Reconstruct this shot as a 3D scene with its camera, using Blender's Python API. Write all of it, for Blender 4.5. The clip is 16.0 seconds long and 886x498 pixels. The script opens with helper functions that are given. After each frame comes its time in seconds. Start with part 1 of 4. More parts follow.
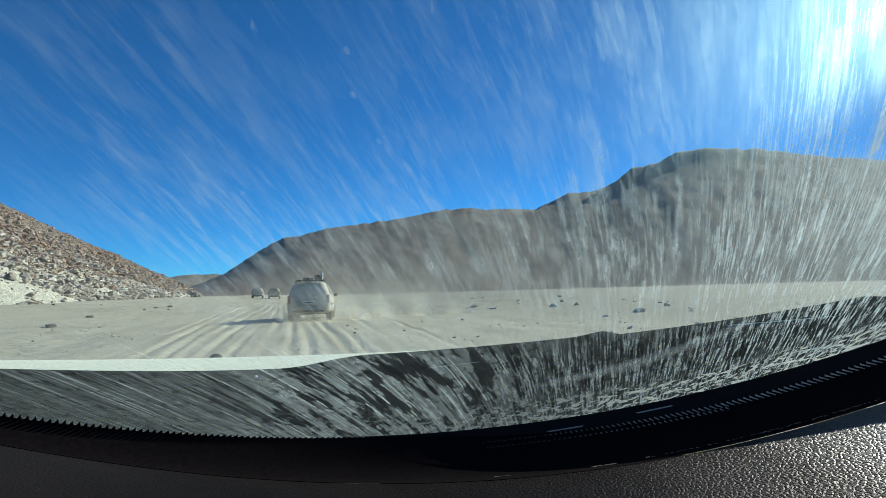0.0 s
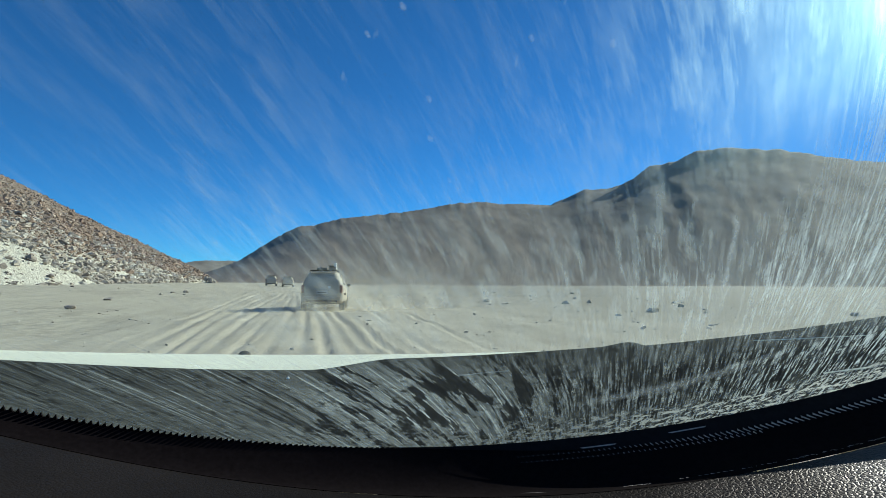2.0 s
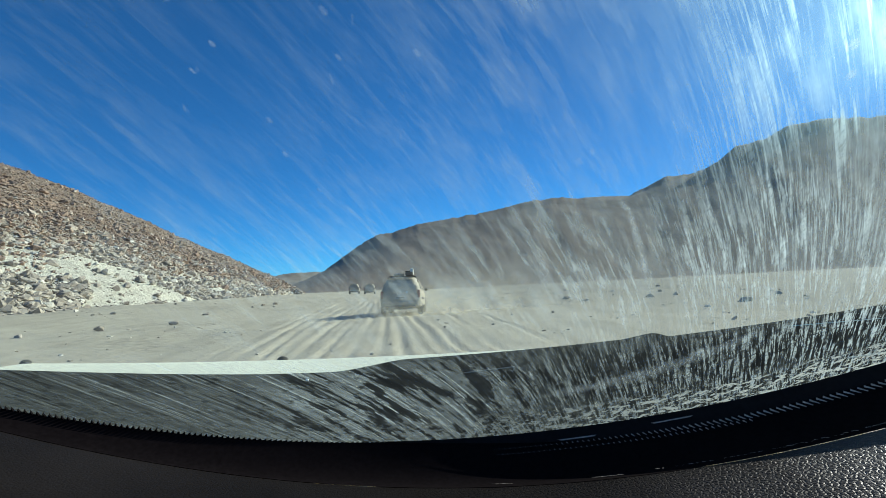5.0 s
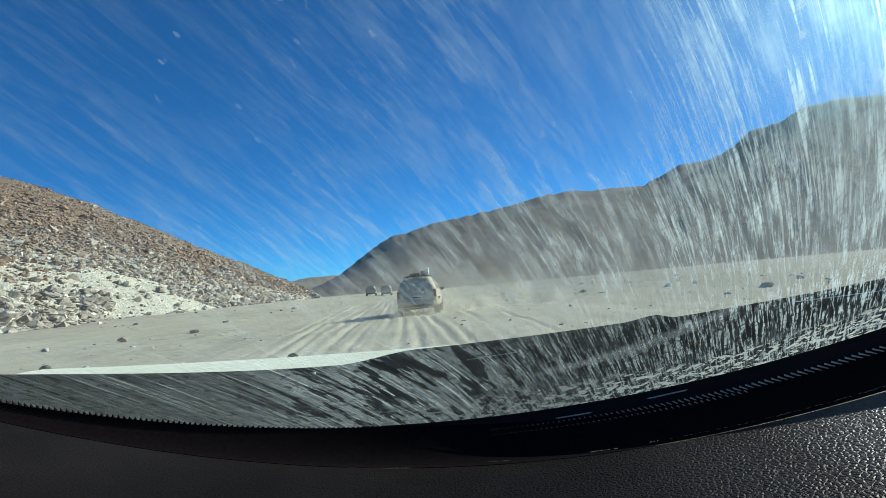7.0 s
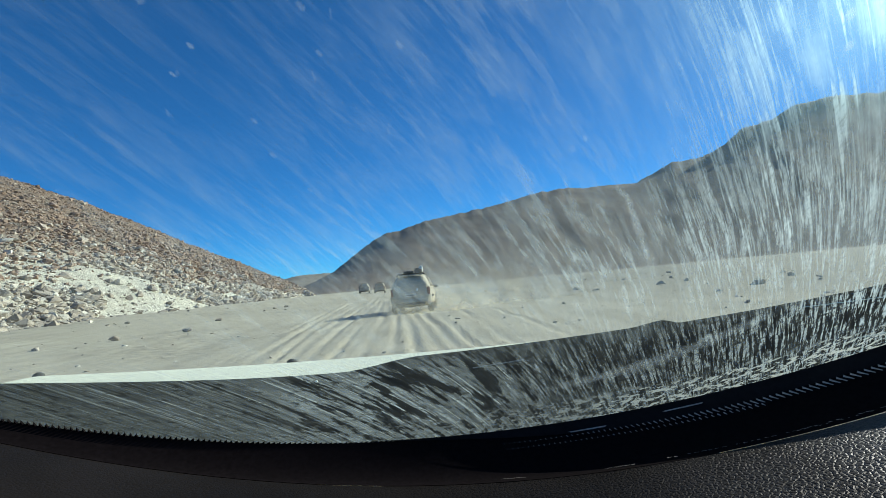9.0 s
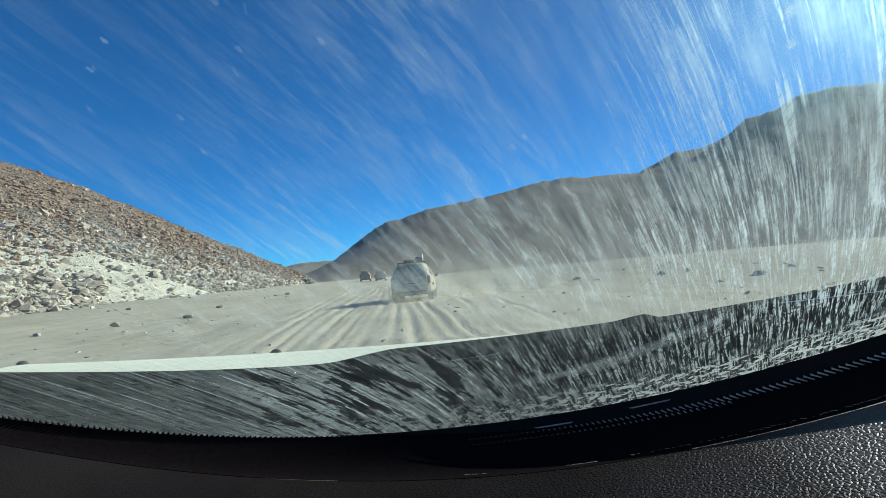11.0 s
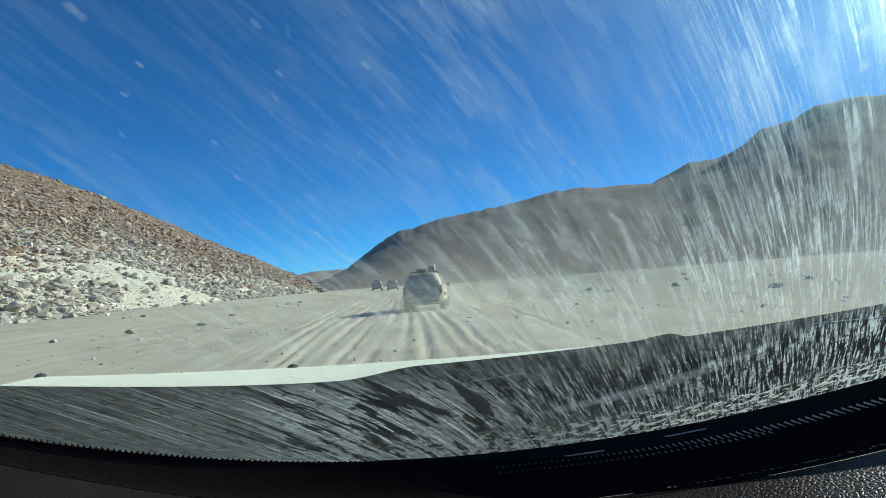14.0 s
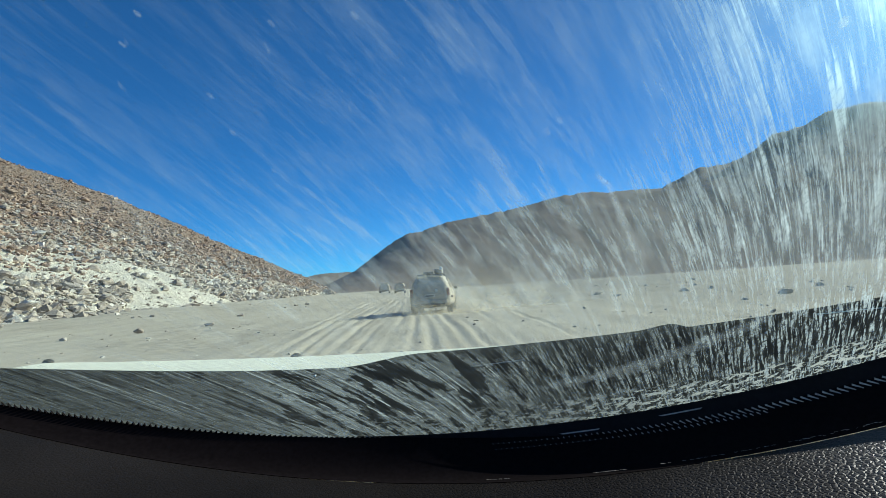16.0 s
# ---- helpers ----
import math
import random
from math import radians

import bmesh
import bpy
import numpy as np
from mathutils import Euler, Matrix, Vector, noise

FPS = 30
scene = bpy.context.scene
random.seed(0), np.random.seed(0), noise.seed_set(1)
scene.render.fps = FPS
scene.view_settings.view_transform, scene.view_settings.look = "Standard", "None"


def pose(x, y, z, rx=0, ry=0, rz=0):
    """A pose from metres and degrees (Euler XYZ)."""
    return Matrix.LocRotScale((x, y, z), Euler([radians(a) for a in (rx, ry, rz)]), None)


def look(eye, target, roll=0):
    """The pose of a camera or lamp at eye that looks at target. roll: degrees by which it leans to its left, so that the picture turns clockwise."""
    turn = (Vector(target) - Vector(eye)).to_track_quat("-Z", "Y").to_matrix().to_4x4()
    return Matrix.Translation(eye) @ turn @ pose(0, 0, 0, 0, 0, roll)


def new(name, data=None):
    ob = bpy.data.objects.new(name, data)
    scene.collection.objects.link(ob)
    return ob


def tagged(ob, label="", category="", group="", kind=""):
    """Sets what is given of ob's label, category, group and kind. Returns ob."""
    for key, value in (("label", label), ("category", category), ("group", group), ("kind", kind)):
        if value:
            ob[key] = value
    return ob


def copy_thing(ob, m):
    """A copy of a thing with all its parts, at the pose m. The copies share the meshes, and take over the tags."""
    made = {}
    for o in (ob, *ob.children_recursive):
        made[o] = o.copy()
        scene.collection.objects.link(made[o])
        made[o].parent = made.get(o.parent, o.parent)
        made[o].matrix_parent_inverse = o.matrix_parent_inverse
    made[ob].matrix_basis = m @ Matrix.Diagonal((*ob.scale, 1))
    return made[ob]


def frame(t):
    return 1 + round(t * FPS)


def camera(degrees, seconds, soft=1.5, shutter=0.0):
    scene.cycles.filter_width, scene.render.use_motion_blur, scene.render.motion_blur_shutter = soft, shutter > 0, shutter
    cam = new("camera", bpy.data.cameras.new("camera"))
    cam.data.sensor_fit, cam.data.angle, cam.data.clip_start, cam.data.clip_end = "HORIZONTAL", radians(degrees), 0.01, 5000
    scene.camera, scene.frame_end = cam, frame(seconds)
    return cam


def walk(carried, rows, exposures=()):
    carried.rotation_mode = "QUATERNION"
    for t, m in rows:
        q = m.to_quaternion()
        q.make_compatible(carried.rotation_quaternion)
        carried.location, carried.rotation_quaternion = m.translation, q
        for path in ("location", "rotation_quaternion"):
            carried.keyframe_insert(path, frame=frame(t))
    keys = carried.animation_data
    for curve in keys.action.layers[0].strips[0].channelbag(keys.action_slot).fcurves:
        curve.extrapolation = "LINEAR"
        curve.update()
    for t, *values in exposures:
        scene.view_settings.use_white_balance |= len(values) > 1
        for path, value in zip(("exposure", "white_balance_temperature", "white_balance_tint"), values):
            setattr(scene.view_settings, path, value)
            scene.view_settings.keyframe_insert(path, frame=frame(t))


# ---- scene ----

# The cabin of a parked off-roader on a desert plain: a dusty windscreen, bonnet and dashboard
# in front of the camera, a dusty car ahead, a stony hill and a dark mountain range beyond.
cam = camera(77.0, 16.0, soft=0.6)
EYE = 1.45
# seconds, place in metres, then yaw, pitch and roll in degrees
ROWS = [
    (0.0, -0.141, 0.040, 1.428, -11.80, 4.40, 1.33),
    (0.5, -0.145, 0.080, 1.415, -10.89, 4.25, -0.08),
    (1.0, -0.151, 0.009, 1.461, -9.80, 4.53, 1.54),
    (1.5, -0.169, -0.011, 1.482, -9.65, 4.16, -0.04),
    (2.0, -0.177, 0.035, 1.456, -10.57, 3.70, -0.41),
    (2.5, -0.168, 0.044, 1.451, -11.17, 3.71, 0.54),
    (3.0, -0.148, -0.010, 1.460, -10.59, 4.22, 0.48),
    (3.5, -0.097, -0.001, 1.452, -7.66, 4.33, 0.42),
    (4.0, -0.052, 0.002, 1.441, -4.76, 4.46, 1.41),
    (6.5, -0.029, -0.023, 1.469, -1.27, 3.15, 3.46),
    (7.0, -0.011, -0.020, 1.431, -0.72, 3.98, 4.93),
    (7.5, -0.000, -0.006, 1.438, -0.01, 4.10, 5.18),
    (8.0, 0.000, -0.012, 1.446, 0.15, 3.85, 4.54),
    (8.5, -0.001, -0.010, 1.444, 0.02, 3.84, 4.27),
    (9.0, -0.031, -0.001, 1.450, -1.41, 3.65, 5.05),
    (11.5, 0.018, 0.004, 1.457, -1.25, 2.39, 4.58),
    (12.0, 0.011, 0.003, 1.462, -0.91, 2.42, 4.93),
    (12.5, 0.009, -0.010, 1.447, -0.85, 3.17, 4.43),
    (13.0, 0.005, 0.019, 1.461, -0.41, 3.27, 3.90),
    (13.5, -0.018, 0.028, 1.478, 0.03, 3.28, 4.35),
    (14.0, -0.005, 0.022, 1.470, -0.08, 3.55, 4.19),
    (14.5, -0.006, 0.015, 1.456, -0.39, 3.60, 4.19),
    (15.0, -0.005, 0.021, 1.451, 0.14, 3.50, 3.99),
    (15.5, -0.010, 0.016, 1.445, 0.66, 4.35, 4.93),
    (16.0, 0.005, 0.016, 1.438, 0.68, 3.96, 3.64),
]
walk(cam, [(t, pose(x, y, z, 90 + pitch, roll, yaw)) for t, x, y, z, yaw, pitch, roll in ROWS],
     exposures=[(0.0, 0.40), (3.0, 0.40), (4.0, 0.44), (6.5, 0.46), (11.5, 0.46), (16.0, 0.47)])

# ---- world and sun ----
SUN_AZ, SUN_EL = 64.0, 26.0
world = bpy.data.worlds.new("sky")
scene.world = world
world.use_nodes = True
wn = world.node_tree.nodes
sky = wn.new("ShaderNodeTexSky")
sky.sky_type = "NISHITA"
sky.sun_disc = False
sky.sun_elevation, sky.sun_rotation = radians(SUN_EL), radians(SUN_AZ)
sky.altitude, sky.air_density, sky.dust_density, sky.ozone_density = 4200, 1.0, 0.1, 2.0
deep = wn.new("ShaderNodeMixRGB")
deep.blend_type = "MULTIPLY"
deep.inputs[0].default_value, deep.inputs[2].default_value = 1.0, (0.24, 0.79, 1.24, 1)
world.node_tree.links.new(sky.outputs[0], deep.inputs[1])
world.node_tree.links.new(deep.outputs[0], wn["Background"].inputs[0])
wn["Background"].inputs[1].default_value = 0.092
sun = new("sun", bpy.data.lights.new("sun", "SUN"))
sun.data.energy, sun.data.angle, sun.data.color = 5.0, radians(0.5), (1.0, 0.93, 0.80)
sa, se = radians(SUN_AZ), radians(SUN_EL)
sun.matrix_world = look((60 * math.sin(sa) * math.cos(se), 60 * math.cos(sa) * math.cos(se), 60 * math.sin(se)), (0, 0, 0))


# ---- materials ----
class Mat:
    """A node material under construction."""

    def __init__(self, name):
        self.m = bpy.data.materials.new(name)
        self.m.use_nodes = True
        self.t = self.m.node_tree
        self.b = self.t.nodes["Principled BSDF"]
        self.o = self.t.nodes["Material Output"]

    def n(self, kind, **inputs):
        node = self.t.nodes.new("ShaderNode" + kind)
        for key, v in inputs.items():
            self.put(node.inputs[key.replace("_", " ")], v)
        return node

    def put(self, socket, v):
        if isinstance(v, bpy.types.NodeSocket):
            self.t.links.new(v, socket)
        else:
            socket.default_value = v

    def coords(self, which="Object"):
        return self.n("TexCoord").outputs[which]

    def noise(self, scale, detail=4, rough=0.55, vec=None, dist=0.0):
        q = self.n("TexNoise", Scale=scale, Detail=detail, Roughness=rough, Distortion=dist)
        self.put(q.inputs["Vector"], vec if vec is not None else self.coords())
        return q.outputs["Fac"]

    def ramp(self, fac, *stops):
        q = self.n("ValToRGB", Fac=fac)
        el = q.color_ramp.elements
        while len(el) < len(stops):
            el.new(0.5)
        for e, (p, c) in zip(el, stops):
            e.position = p
            e.color = (c, c, c, 1) if isinstance(c, (int, float)) else (*c, 1)
        return q.outputs["Color"]

    def math(self, op, a, b=0.0, clamp=False):
        q = self.n("Math")
        q.operation, q.use_clamp = op, clamp
        self.put(q.inputs[0], a), self.put(q.inputs[1], b)
        return q.outputs[0]

    def mix(self, fac, a, b, blend="MIX"):
        q = self.n("MixRGB", Fac=fac)
        q.blend_type = blend
        for s, v in ((q.inputs[1], a), (q.inputs[2], b)):
            self.put(s, (*v, 1) if isinstance(v, tuple) else v)
        return q.outputs[0]

    def bump(self, height, dist, strength=1.0):
        q = self.n("Bump", Height=height, Distance=dist, Strength=strength)
        self.put(self.b.inputs["Normal"], q.outputs[0])
        return self

    def set(self, **inputs):
        for key, v in inputs.items():
            self.put(self.b.inputs[key.replace("_", " ")], (*v, 1) if isinstance(v, tuple) else v)
        return self


def plain(name, colour, rough=0.6, metal=0.0, grain=40.0, spread=0.12, depth=0.0, shine=0.5):
    m = Mat(name)
    f = m.noise(grain, 5)
    g = m.noise(grain * 0.13, 3)
    c = m.mix(m.ramp(f, (0.3, 0.0), (0.7, 1.0)), tuple(v * (1 - spread) for v in colour), tuple(min(1, v * (1 + spread)) for v in colour))
    c = m.mix(m.math("MULTIPLY", m.ramp(g, (0.4, 0.0), (0.75, 1.0)), 0.35), c, tuple(v * 0.75 for v in colour))
    m.set(Base_Color=c, Roughness=rough, Metallic=metal, Specular_IOR_Level=shine)
    if depth:
        m.bump(f, depth)
    return m.m


def sand_material():
    m = Mat("dusty desert ground")
    big, mid, fine = m.noise(0.05, 4), m.noise(0.6, 5, 0.6), m.noise(14.0, 4, 0.7)
    c = m.mix(m.ramp(big, (0.35, 0.0), (0.65, 1.0)), (0.47, 0.41, 0.31), (0.57, 0.50, 0.38))
    c = m.mix(m.math("MULTIPLY", m.ramp(mid, (0.45, 0.0), (0.7, 1.0)), 0.45), c, (0.39, 0.335, 0.25))
    c = m.mix(m.math("MULTIPLY", m.ramp(fine, (0.58, 0.0), (0.72, 1.0)), 0.07), c, (0.24, 0.20, 0.155))
    sweep = m.n("Mapping", Vector=m.coords(), Rotation=(0, 0, radians(-3)), Scale=(2.6, 0.06, 1.0)).outputs[0]
    c = m.mix(m.math("MULTIPLY", m.ramp(m.noise(1.0, 5, 0.65, sweep), (0.45, 0.0), (0.62, 1.0)), 0.45), c, (0.34, 0.295, 0.22))
    # coarser, darker gravel away from the tracks, under the mountain
    px = m.n("SeparateXYZ", Vector=m.coords()).outputs[0]
    off = m.math("ADD", m.math("MULTIPLY", px, 0.02), m.math("MULTIPLY", m.math("SUBTRACT", big, 0.5), 0.25))
    c = m.mix(m.math("MULTIPLY", m.ramp(off, (0.03, 0.0), (0.30, 1.0)), 0.8), c, (0.25, 0.22, 0.17))
    # dark gravel turned up in ragged patches
    gravel = m.math("MULTIPLY", m.ramp(m.noise(0.16, 4, 0.6), (0.52, 0.0), (0.62, 1.0)), m.ramp(m.noise(3.2, 5, 0.75), (0.48, 0.0), (0.58, 1.0)))
    c = m.mix(m.math("MULTIPLY", gravel, 0.6), c, (0.20, 0.17, 0.13))
    rut = m.n("Attribute")
    rut.attribute_name = "rut"
    c = m.mix(m.math("MULTIPLY", rut.outputs["Fac"], 0.6), c, (0.60, 0.53, 0.41))
    h = m.math("ADD", m.math("MULTIPLY", mid, 2.0), fine)
    return m.set(Base_Color=c, Roughness=0.95).bump(h, 0.016).m


def hill_material():
    m = Mat("stony hillside soil")
    rise = m.n("Attribute")
    rise.attribute_name = "rise"
    wob = m.noise(0.09, 4)
    f = m.math("ADD", rise.outputs["Fac"], m.math("MULTIPLY", m.math("SUBTRACT", wob, 0.5), 0.35))
    low = m.mix(m.ramp(m.noise(0.9, 5, 0.7), (0.35, 0.0), (0.62, 1.0)), (0.64, 0.58, 0.46), (0.80, 0.73, 0.60))
    # brown upper soil, with the shade between the rocks put into its colour
    high = m.mix(m.ramp(m.noise(1.4, 5, 0.7), (0.35, 0.0), (0.65, 1.0)), (0.21, 0.142, 0.102), (0.36, 0.25, 0.18))
    high = m.mix(m.ramp(m.noise(0.07, 3), (0.5, 0.0), (0.7, 1.0)), high, (0.18, 0.15, 0.128))
    c = m.mix(m.ramp(f, (0.34, 0.0), (0.56, 1.0)), low, high)
    h = m.noise(2.0, 6, 0.7)
    return m.set(Base_Color=c, Roughness=0.95).bump(h, 0.5).m


def rock_material(name, a, b, c3):
    m = Mat(name)
    isl = m.n("NewGeometry").outputs["Random Per Island"]
    obr = m.n("ObjectInfo").outputs["Random"]
    r = m.math("FRACT", m.math("ADD", isl, obr))
    c = m.mix(m.ramp(r, (0.0, 0.0), (1.0, 1.0)), a, b)
    c = m.mix(m.ramp(m.math("FRACT", m.math("MULTIPLY", r, 7.3)), (0.7, 0.0), (0.95, 1.0)), c, c3)
    f = m.noise(5.0, 5, 0.65)
    c = m.mix(m.math("MULTIPLY", m.ramp(f, (0.4, 0.0), (0.7, 1.0)), 0.5), c, tuple(v * 0.6 for v in a))
    return m.set(Base_Color=c, Roughness=0.9).bump(f, 0.06).m


def mountain_material(name, dark, light):
    m = Mat(name)
    p = m.n("SeparateXYZ", Vector=m.coords())
    bearing = m.math("MULTIPLY", m.math("ARCTAN2", p.outputs[0], p.outputs[1]), 560.0)
    slope = m.n("CombineXYZ", X=bearing, Y=m.math("MULTIPLY", p.outputs[2], 1.25)).outputs[0]
    big, mid, fine = m.noise(0.014, 5, 0.6, slope), m.noise(0.06, 6, 0.68, slope), m.noise(0.35, 5, 0.7, slope)
    c = m.mix(m.ramp(big, (0.38, 0.0), (0.62, 1.0)), dark, light)
    c = m.mix(m.math("MULTIPLY", m.ramp(mid, (0.42, 0.0), (0.62, 1.0)), 0.7), c, tuple(x * 0.55 for x in dark))
    c = m.mix(m.math("MULTIPLY", m.ramp(fine, (0.48, 0.0), (0.66, 1.0)), 0.2), c, tuple(x * 1.3 for x in light))
    down = m.n("CombineXYZ", X=m.math("MULTIPLY", m.math("ADD", bearing, p.outputs[2]), 0.05), Y=m.math("MULTIPLY", m.math("SUBTRACT", bearing, p.outputs[2]), 0.009))
    gully = m.noise(1.0, 3, 0.55, down.outputs[0])
    c = m.mix(m.math("MULTIPLY", m.ramp(gully, (0.50, 0.0), (0.64, 1.0)), 0.25), c, tuple(x * 1.4 for x in light))
    c = m.mix(m.math("MULTIPLY", m.ramp(gully, (0.36, 1.0), (0.46, 0.0)), 0.35), c, tuple(x * 0.5 for x in dark))
    return m.set(Base_Color=c, Roughness=0.95).bump(m.math("ADD", m.math("ADD", mid, m.math("MULTIPLY", fine, 0.35)), m.math("MULTIPLY", gully, 0.4)), 0.8).m


def windscreen_material():
    """Clear tinted glass under a film of dust, drawn out in streaks from the wipers and the wind."""
    m = Mat("dusty windscreen glass")
    m.t.nodes.remove(m.b)
    uv = m.coords("UV")
    sep = m.n("SeparateXYZ", Vector=uv)
    u, v = sep.outputs[0], sep.outputs[1]

    def mul(*f):
        out = f[0]
        for q in f[1:]:
            out = m.math("MULTIPLY", out, q)
        return out

    def add(*f):
        out = f[0]
        for q in f[1:]:
            out = m.math("ADD", out, q)
        return out

    # streaks lean more and more towards the top; "line" stays the same along each
    v2 = mul(v, v)
    fan = mul(m.math("MINIMUM", u, 0.0), m.math("SUBTRACT", v, mul(v2, 1.6)), -0.4)
    wob = mul(m.math("SUBTRACT", m.noise(9.0, 2, vec=uv), 0.5), 0.003)
    line = add(u, mul(v, 0.36), mul(v2, v, 0.87), fan, wob)

    # low down on the driver's side they lie flatter
    sweep = add(line, mul(m.math("MINIMUM", add(u, -0.06), 0.0), v, -1.7))

    def streak(ka, kr, detail, rough, shift=0.0, along=line):
        vec = m.n("CombineXYZ", X=mul(along, ka), Y=mul(v, kr), Z=shift)
        return m.noise(1.0, detail, rough, vec.outputs[0])

    flat = m.n("Mapping", Vector=uv, Scale=(1.0, 0.38, 1.0)).outputs[0]
    side = add(m.math("DIVIDE", mul(u, 0.6), m.math("SUBTRACT", 0.55, mul(v, 0.8))), 0.5)
    low = m.ramp(v, (0.105, 1.0), (0.14, 0.0))
    high = m.math("SUBTRACT", 1.0, low)
    grain = m.ramp(m.noise(330.0, 3, 0.8, flat), (0.30, 0.35), (0.52, 1.0))
    patch = m.ramp(m.noise(11.0, 3, 0.5, flat), (0.35, 0.3), (0.60, 1.0))
    band = m.ramp(streak(24.0, 5.0, 3, 0.5, 11.0), (0.36, 0.25), (0.55, 1.0))

    # over the sky and the mountain: crisp hairs on the passenger's side, soft blurred smears on the driver's
    strong = m.ramp(side, (0.53, 0.0), (0.62, 0.10), (0.70, 0.5), (0.78, 1.0))
    hair = m.ramp(streak(560.0, 17.0, 5, 0.70), (0.50, 0.0), (0.57, 1.0))
    fine = m.ramp(streak(300.0, 22.0, 5, 0.66, 3.0), (0.50, 0.0), (0.60, 1.0))
    broad = m.ramp(streak(95.0, 17.0, 4, 0.62, 53.0), (0.52, 0.0), (0.66, 1.0))
    upper = m.ramp(v, (0.24, 0.0), (0.29, 1.0))
    hairy = m.math("SUBTRACT", 1.0, mul(upper, m.ramp(side, (0.66, 0.85), (0.76, 0.35), (0.86, 0.2))))
    dab = m.ramp(streak(130.0, 26.0, 3, 0.6, 41.0), (0.52, 0.0), (0.62, 1.0))
    smear = m.ramp(streak(52.0, 22.0, 4, 0.62, 7.0), (0.46, 0.0), (0.68, 1.0))
    drip = m.ramp(streak(130.0, 6.0, 4, 0.6, 19.0), (0.57, 0.0), (0.62, 1.0))
    film = mul(hair, strong, band, grain, hairy, 0.62)
    film = add(film, mul(broad, upper, band, m.ramp(side, (0.58, 0.0), (0.70, 0.14), (0.78, 0.38), (0.9, 0.6))))
    film = add(film, mul(fine, hairy, add(mul(strong, 0.44), mul(m.ramp(side, (0.15, 0.03), (0.35, 0.10), (0.5, 0.20), (0.6, 0.25)), m.ramp(v, (0.22, 1.0), (0.29, 0.22)))), band, grain))
    film = add(film, mul(dab, m.ramp(side, (0.1, 0.05), (0.33, 0.13), (0.6, 0.18), (0.8, 0.12)), m.ramp(v, (0.15, 0.9), (0.20, 1.5), (0.24, 1.5), (0.30, 0.8)), patch))
    nick = m.ramp(streak(420.0, 36.0, 4, 0.62, 61.0), (0.54, 0.0), (0.60, 1.0))
    film = add(film, mul(nick, patch, m.ramp(side, (0.1, 0.05), (0.35, 0.15), (0.62, 0.18), (0.75, 0.08)), m.ramp(v, (0.15, 0.35), (0.19, 0.9), (0.26, 0.6), (0.33, 0.3))))
    film = add(film, mul(smear, patch, m.ramp(side, (0.1, 0.13), (0.5, 0.20), (0.7, 0.22))))
    film = add(film, mul(drip, m.ramp(side, (0.70, 0.0), (0.84, 0.7)), m.ramp(v, (0.24, 0.55), (0.30, 1.0)), grain))
    film = mul(film, high, m.ramp(v, (0.13, 0.5), (0.19, 0.7), (0.25, 0.95)))

    # low down, over the bonnet: torn dashes, and on the driver's side a thin grey coat scratched through
    dash = mul(m.ramp(streak(450.0, 25.0, 5, 0.74, 29.0, sweep), (0.495, 0.0), (0.56, 1.0)), m.ramp(streak(60.0, 18.0, 3, 0.6, 31.0, sweep), (0.34, 0.3), (0.52, 1.0)))
    dash = mul(dash, grain, m.ramp(side, (0.1, 0.07), (0.30, 0.12), (0.45, 0.16), (0.62, 0.26), (0.74, 0.42), (0.84, 0.8)))
    coat = mul(m.ramp(side, (0.0, 0.033), (0.15, 0.055), (0.3, 0.08), (0.36, 0.22), (0.50, 0.18), (0.60, 0.03)), m.ramp(m.noise(14.0, 4, 0.6, flat), (0.3, 0.5), (0.65, 1.15)))
    scratch = m.ramp(streak(210.0, 9.0, 5, 0.66, 23.0, sweep), (0.40, 0.1), (0.47, 1.0))
    pale = mul(m.ramp(streak(330.0, 8.0, 4, 0.6, 47.0, sweep), (0.58, 0.0), (0.63, 1.0)), m.ramp(side, (0.0, 0.08), (0.2, 0.18), (0.35, 0.26), (0.5, 0.26), (0.62, 0.0)))
    hole = m.ramp(streak(88.0, 15.0, 6, 0.66, 37.0, sweep), (0.468, 0.0), (0.486, 1.0))
    torn = m.ramp(side, (0.29, 0.0), (0.35, 1.0), (0.54, 1.0), (0.62, 0.6))
    ripped = m.math("SUBTRACT", 1.0, mul(torn, m.math("SUBTRACT", 1.0, hole), 0.93))
    coat = mul(coat, scratch, ripped)
    pale = mul(pale, ripped)
    dash = mul(dash, m.math("ADD", ripped, m.ramp(side, (0.5, 0.0), (0.62, 1.0)), clamp=True))
    chip = m.ramp(m.noise(1.0, 4, 0.7, m.n("Mapping", Vector=uv, Rotation=(0, 0, radians(20)), Scale=(120.0, 150.0, 1.0)).outputs[0]), (0.36, 0.25), (0.47, 1.0))
    film = add(film, mul(low, chip, add(dash, coat, pale)))

    # crusted flakes of dirt left along the lower edge
    edge = add(v, mul(m.math("SUBTRACT", m.noise(26.0, 4, 0.7, uv), 0.5), 0.06))
    flake = m.n("Mapping", Vector=uv, Rotation=(0, 0, radians(14)), Scale=(110.0, 125.0, 1.0)).outputs[0]
    crust = mul(m.ramp(edge, (0.022, 1.0), (0.040, 0.0)), m.ramp(m.noise(1.0, 5, 0.72, flake), (0.51, 0.0), (0.55, 1.0)))
    crust = mul(crust, m.ramp(side, (0.3, 0.08), (0.45, 0.12), (0.6, 0.26), (0.72, 0.55), (0.85, 0.8)))
    film = m.math("MAXIMUM", film, crust)
    speck = m.ramp(m.noise(110.0, 3, 0.7, flat), (0.68, 0.0), (0.74, 1.0))
    film = add(film, mul(speck, 0.12))

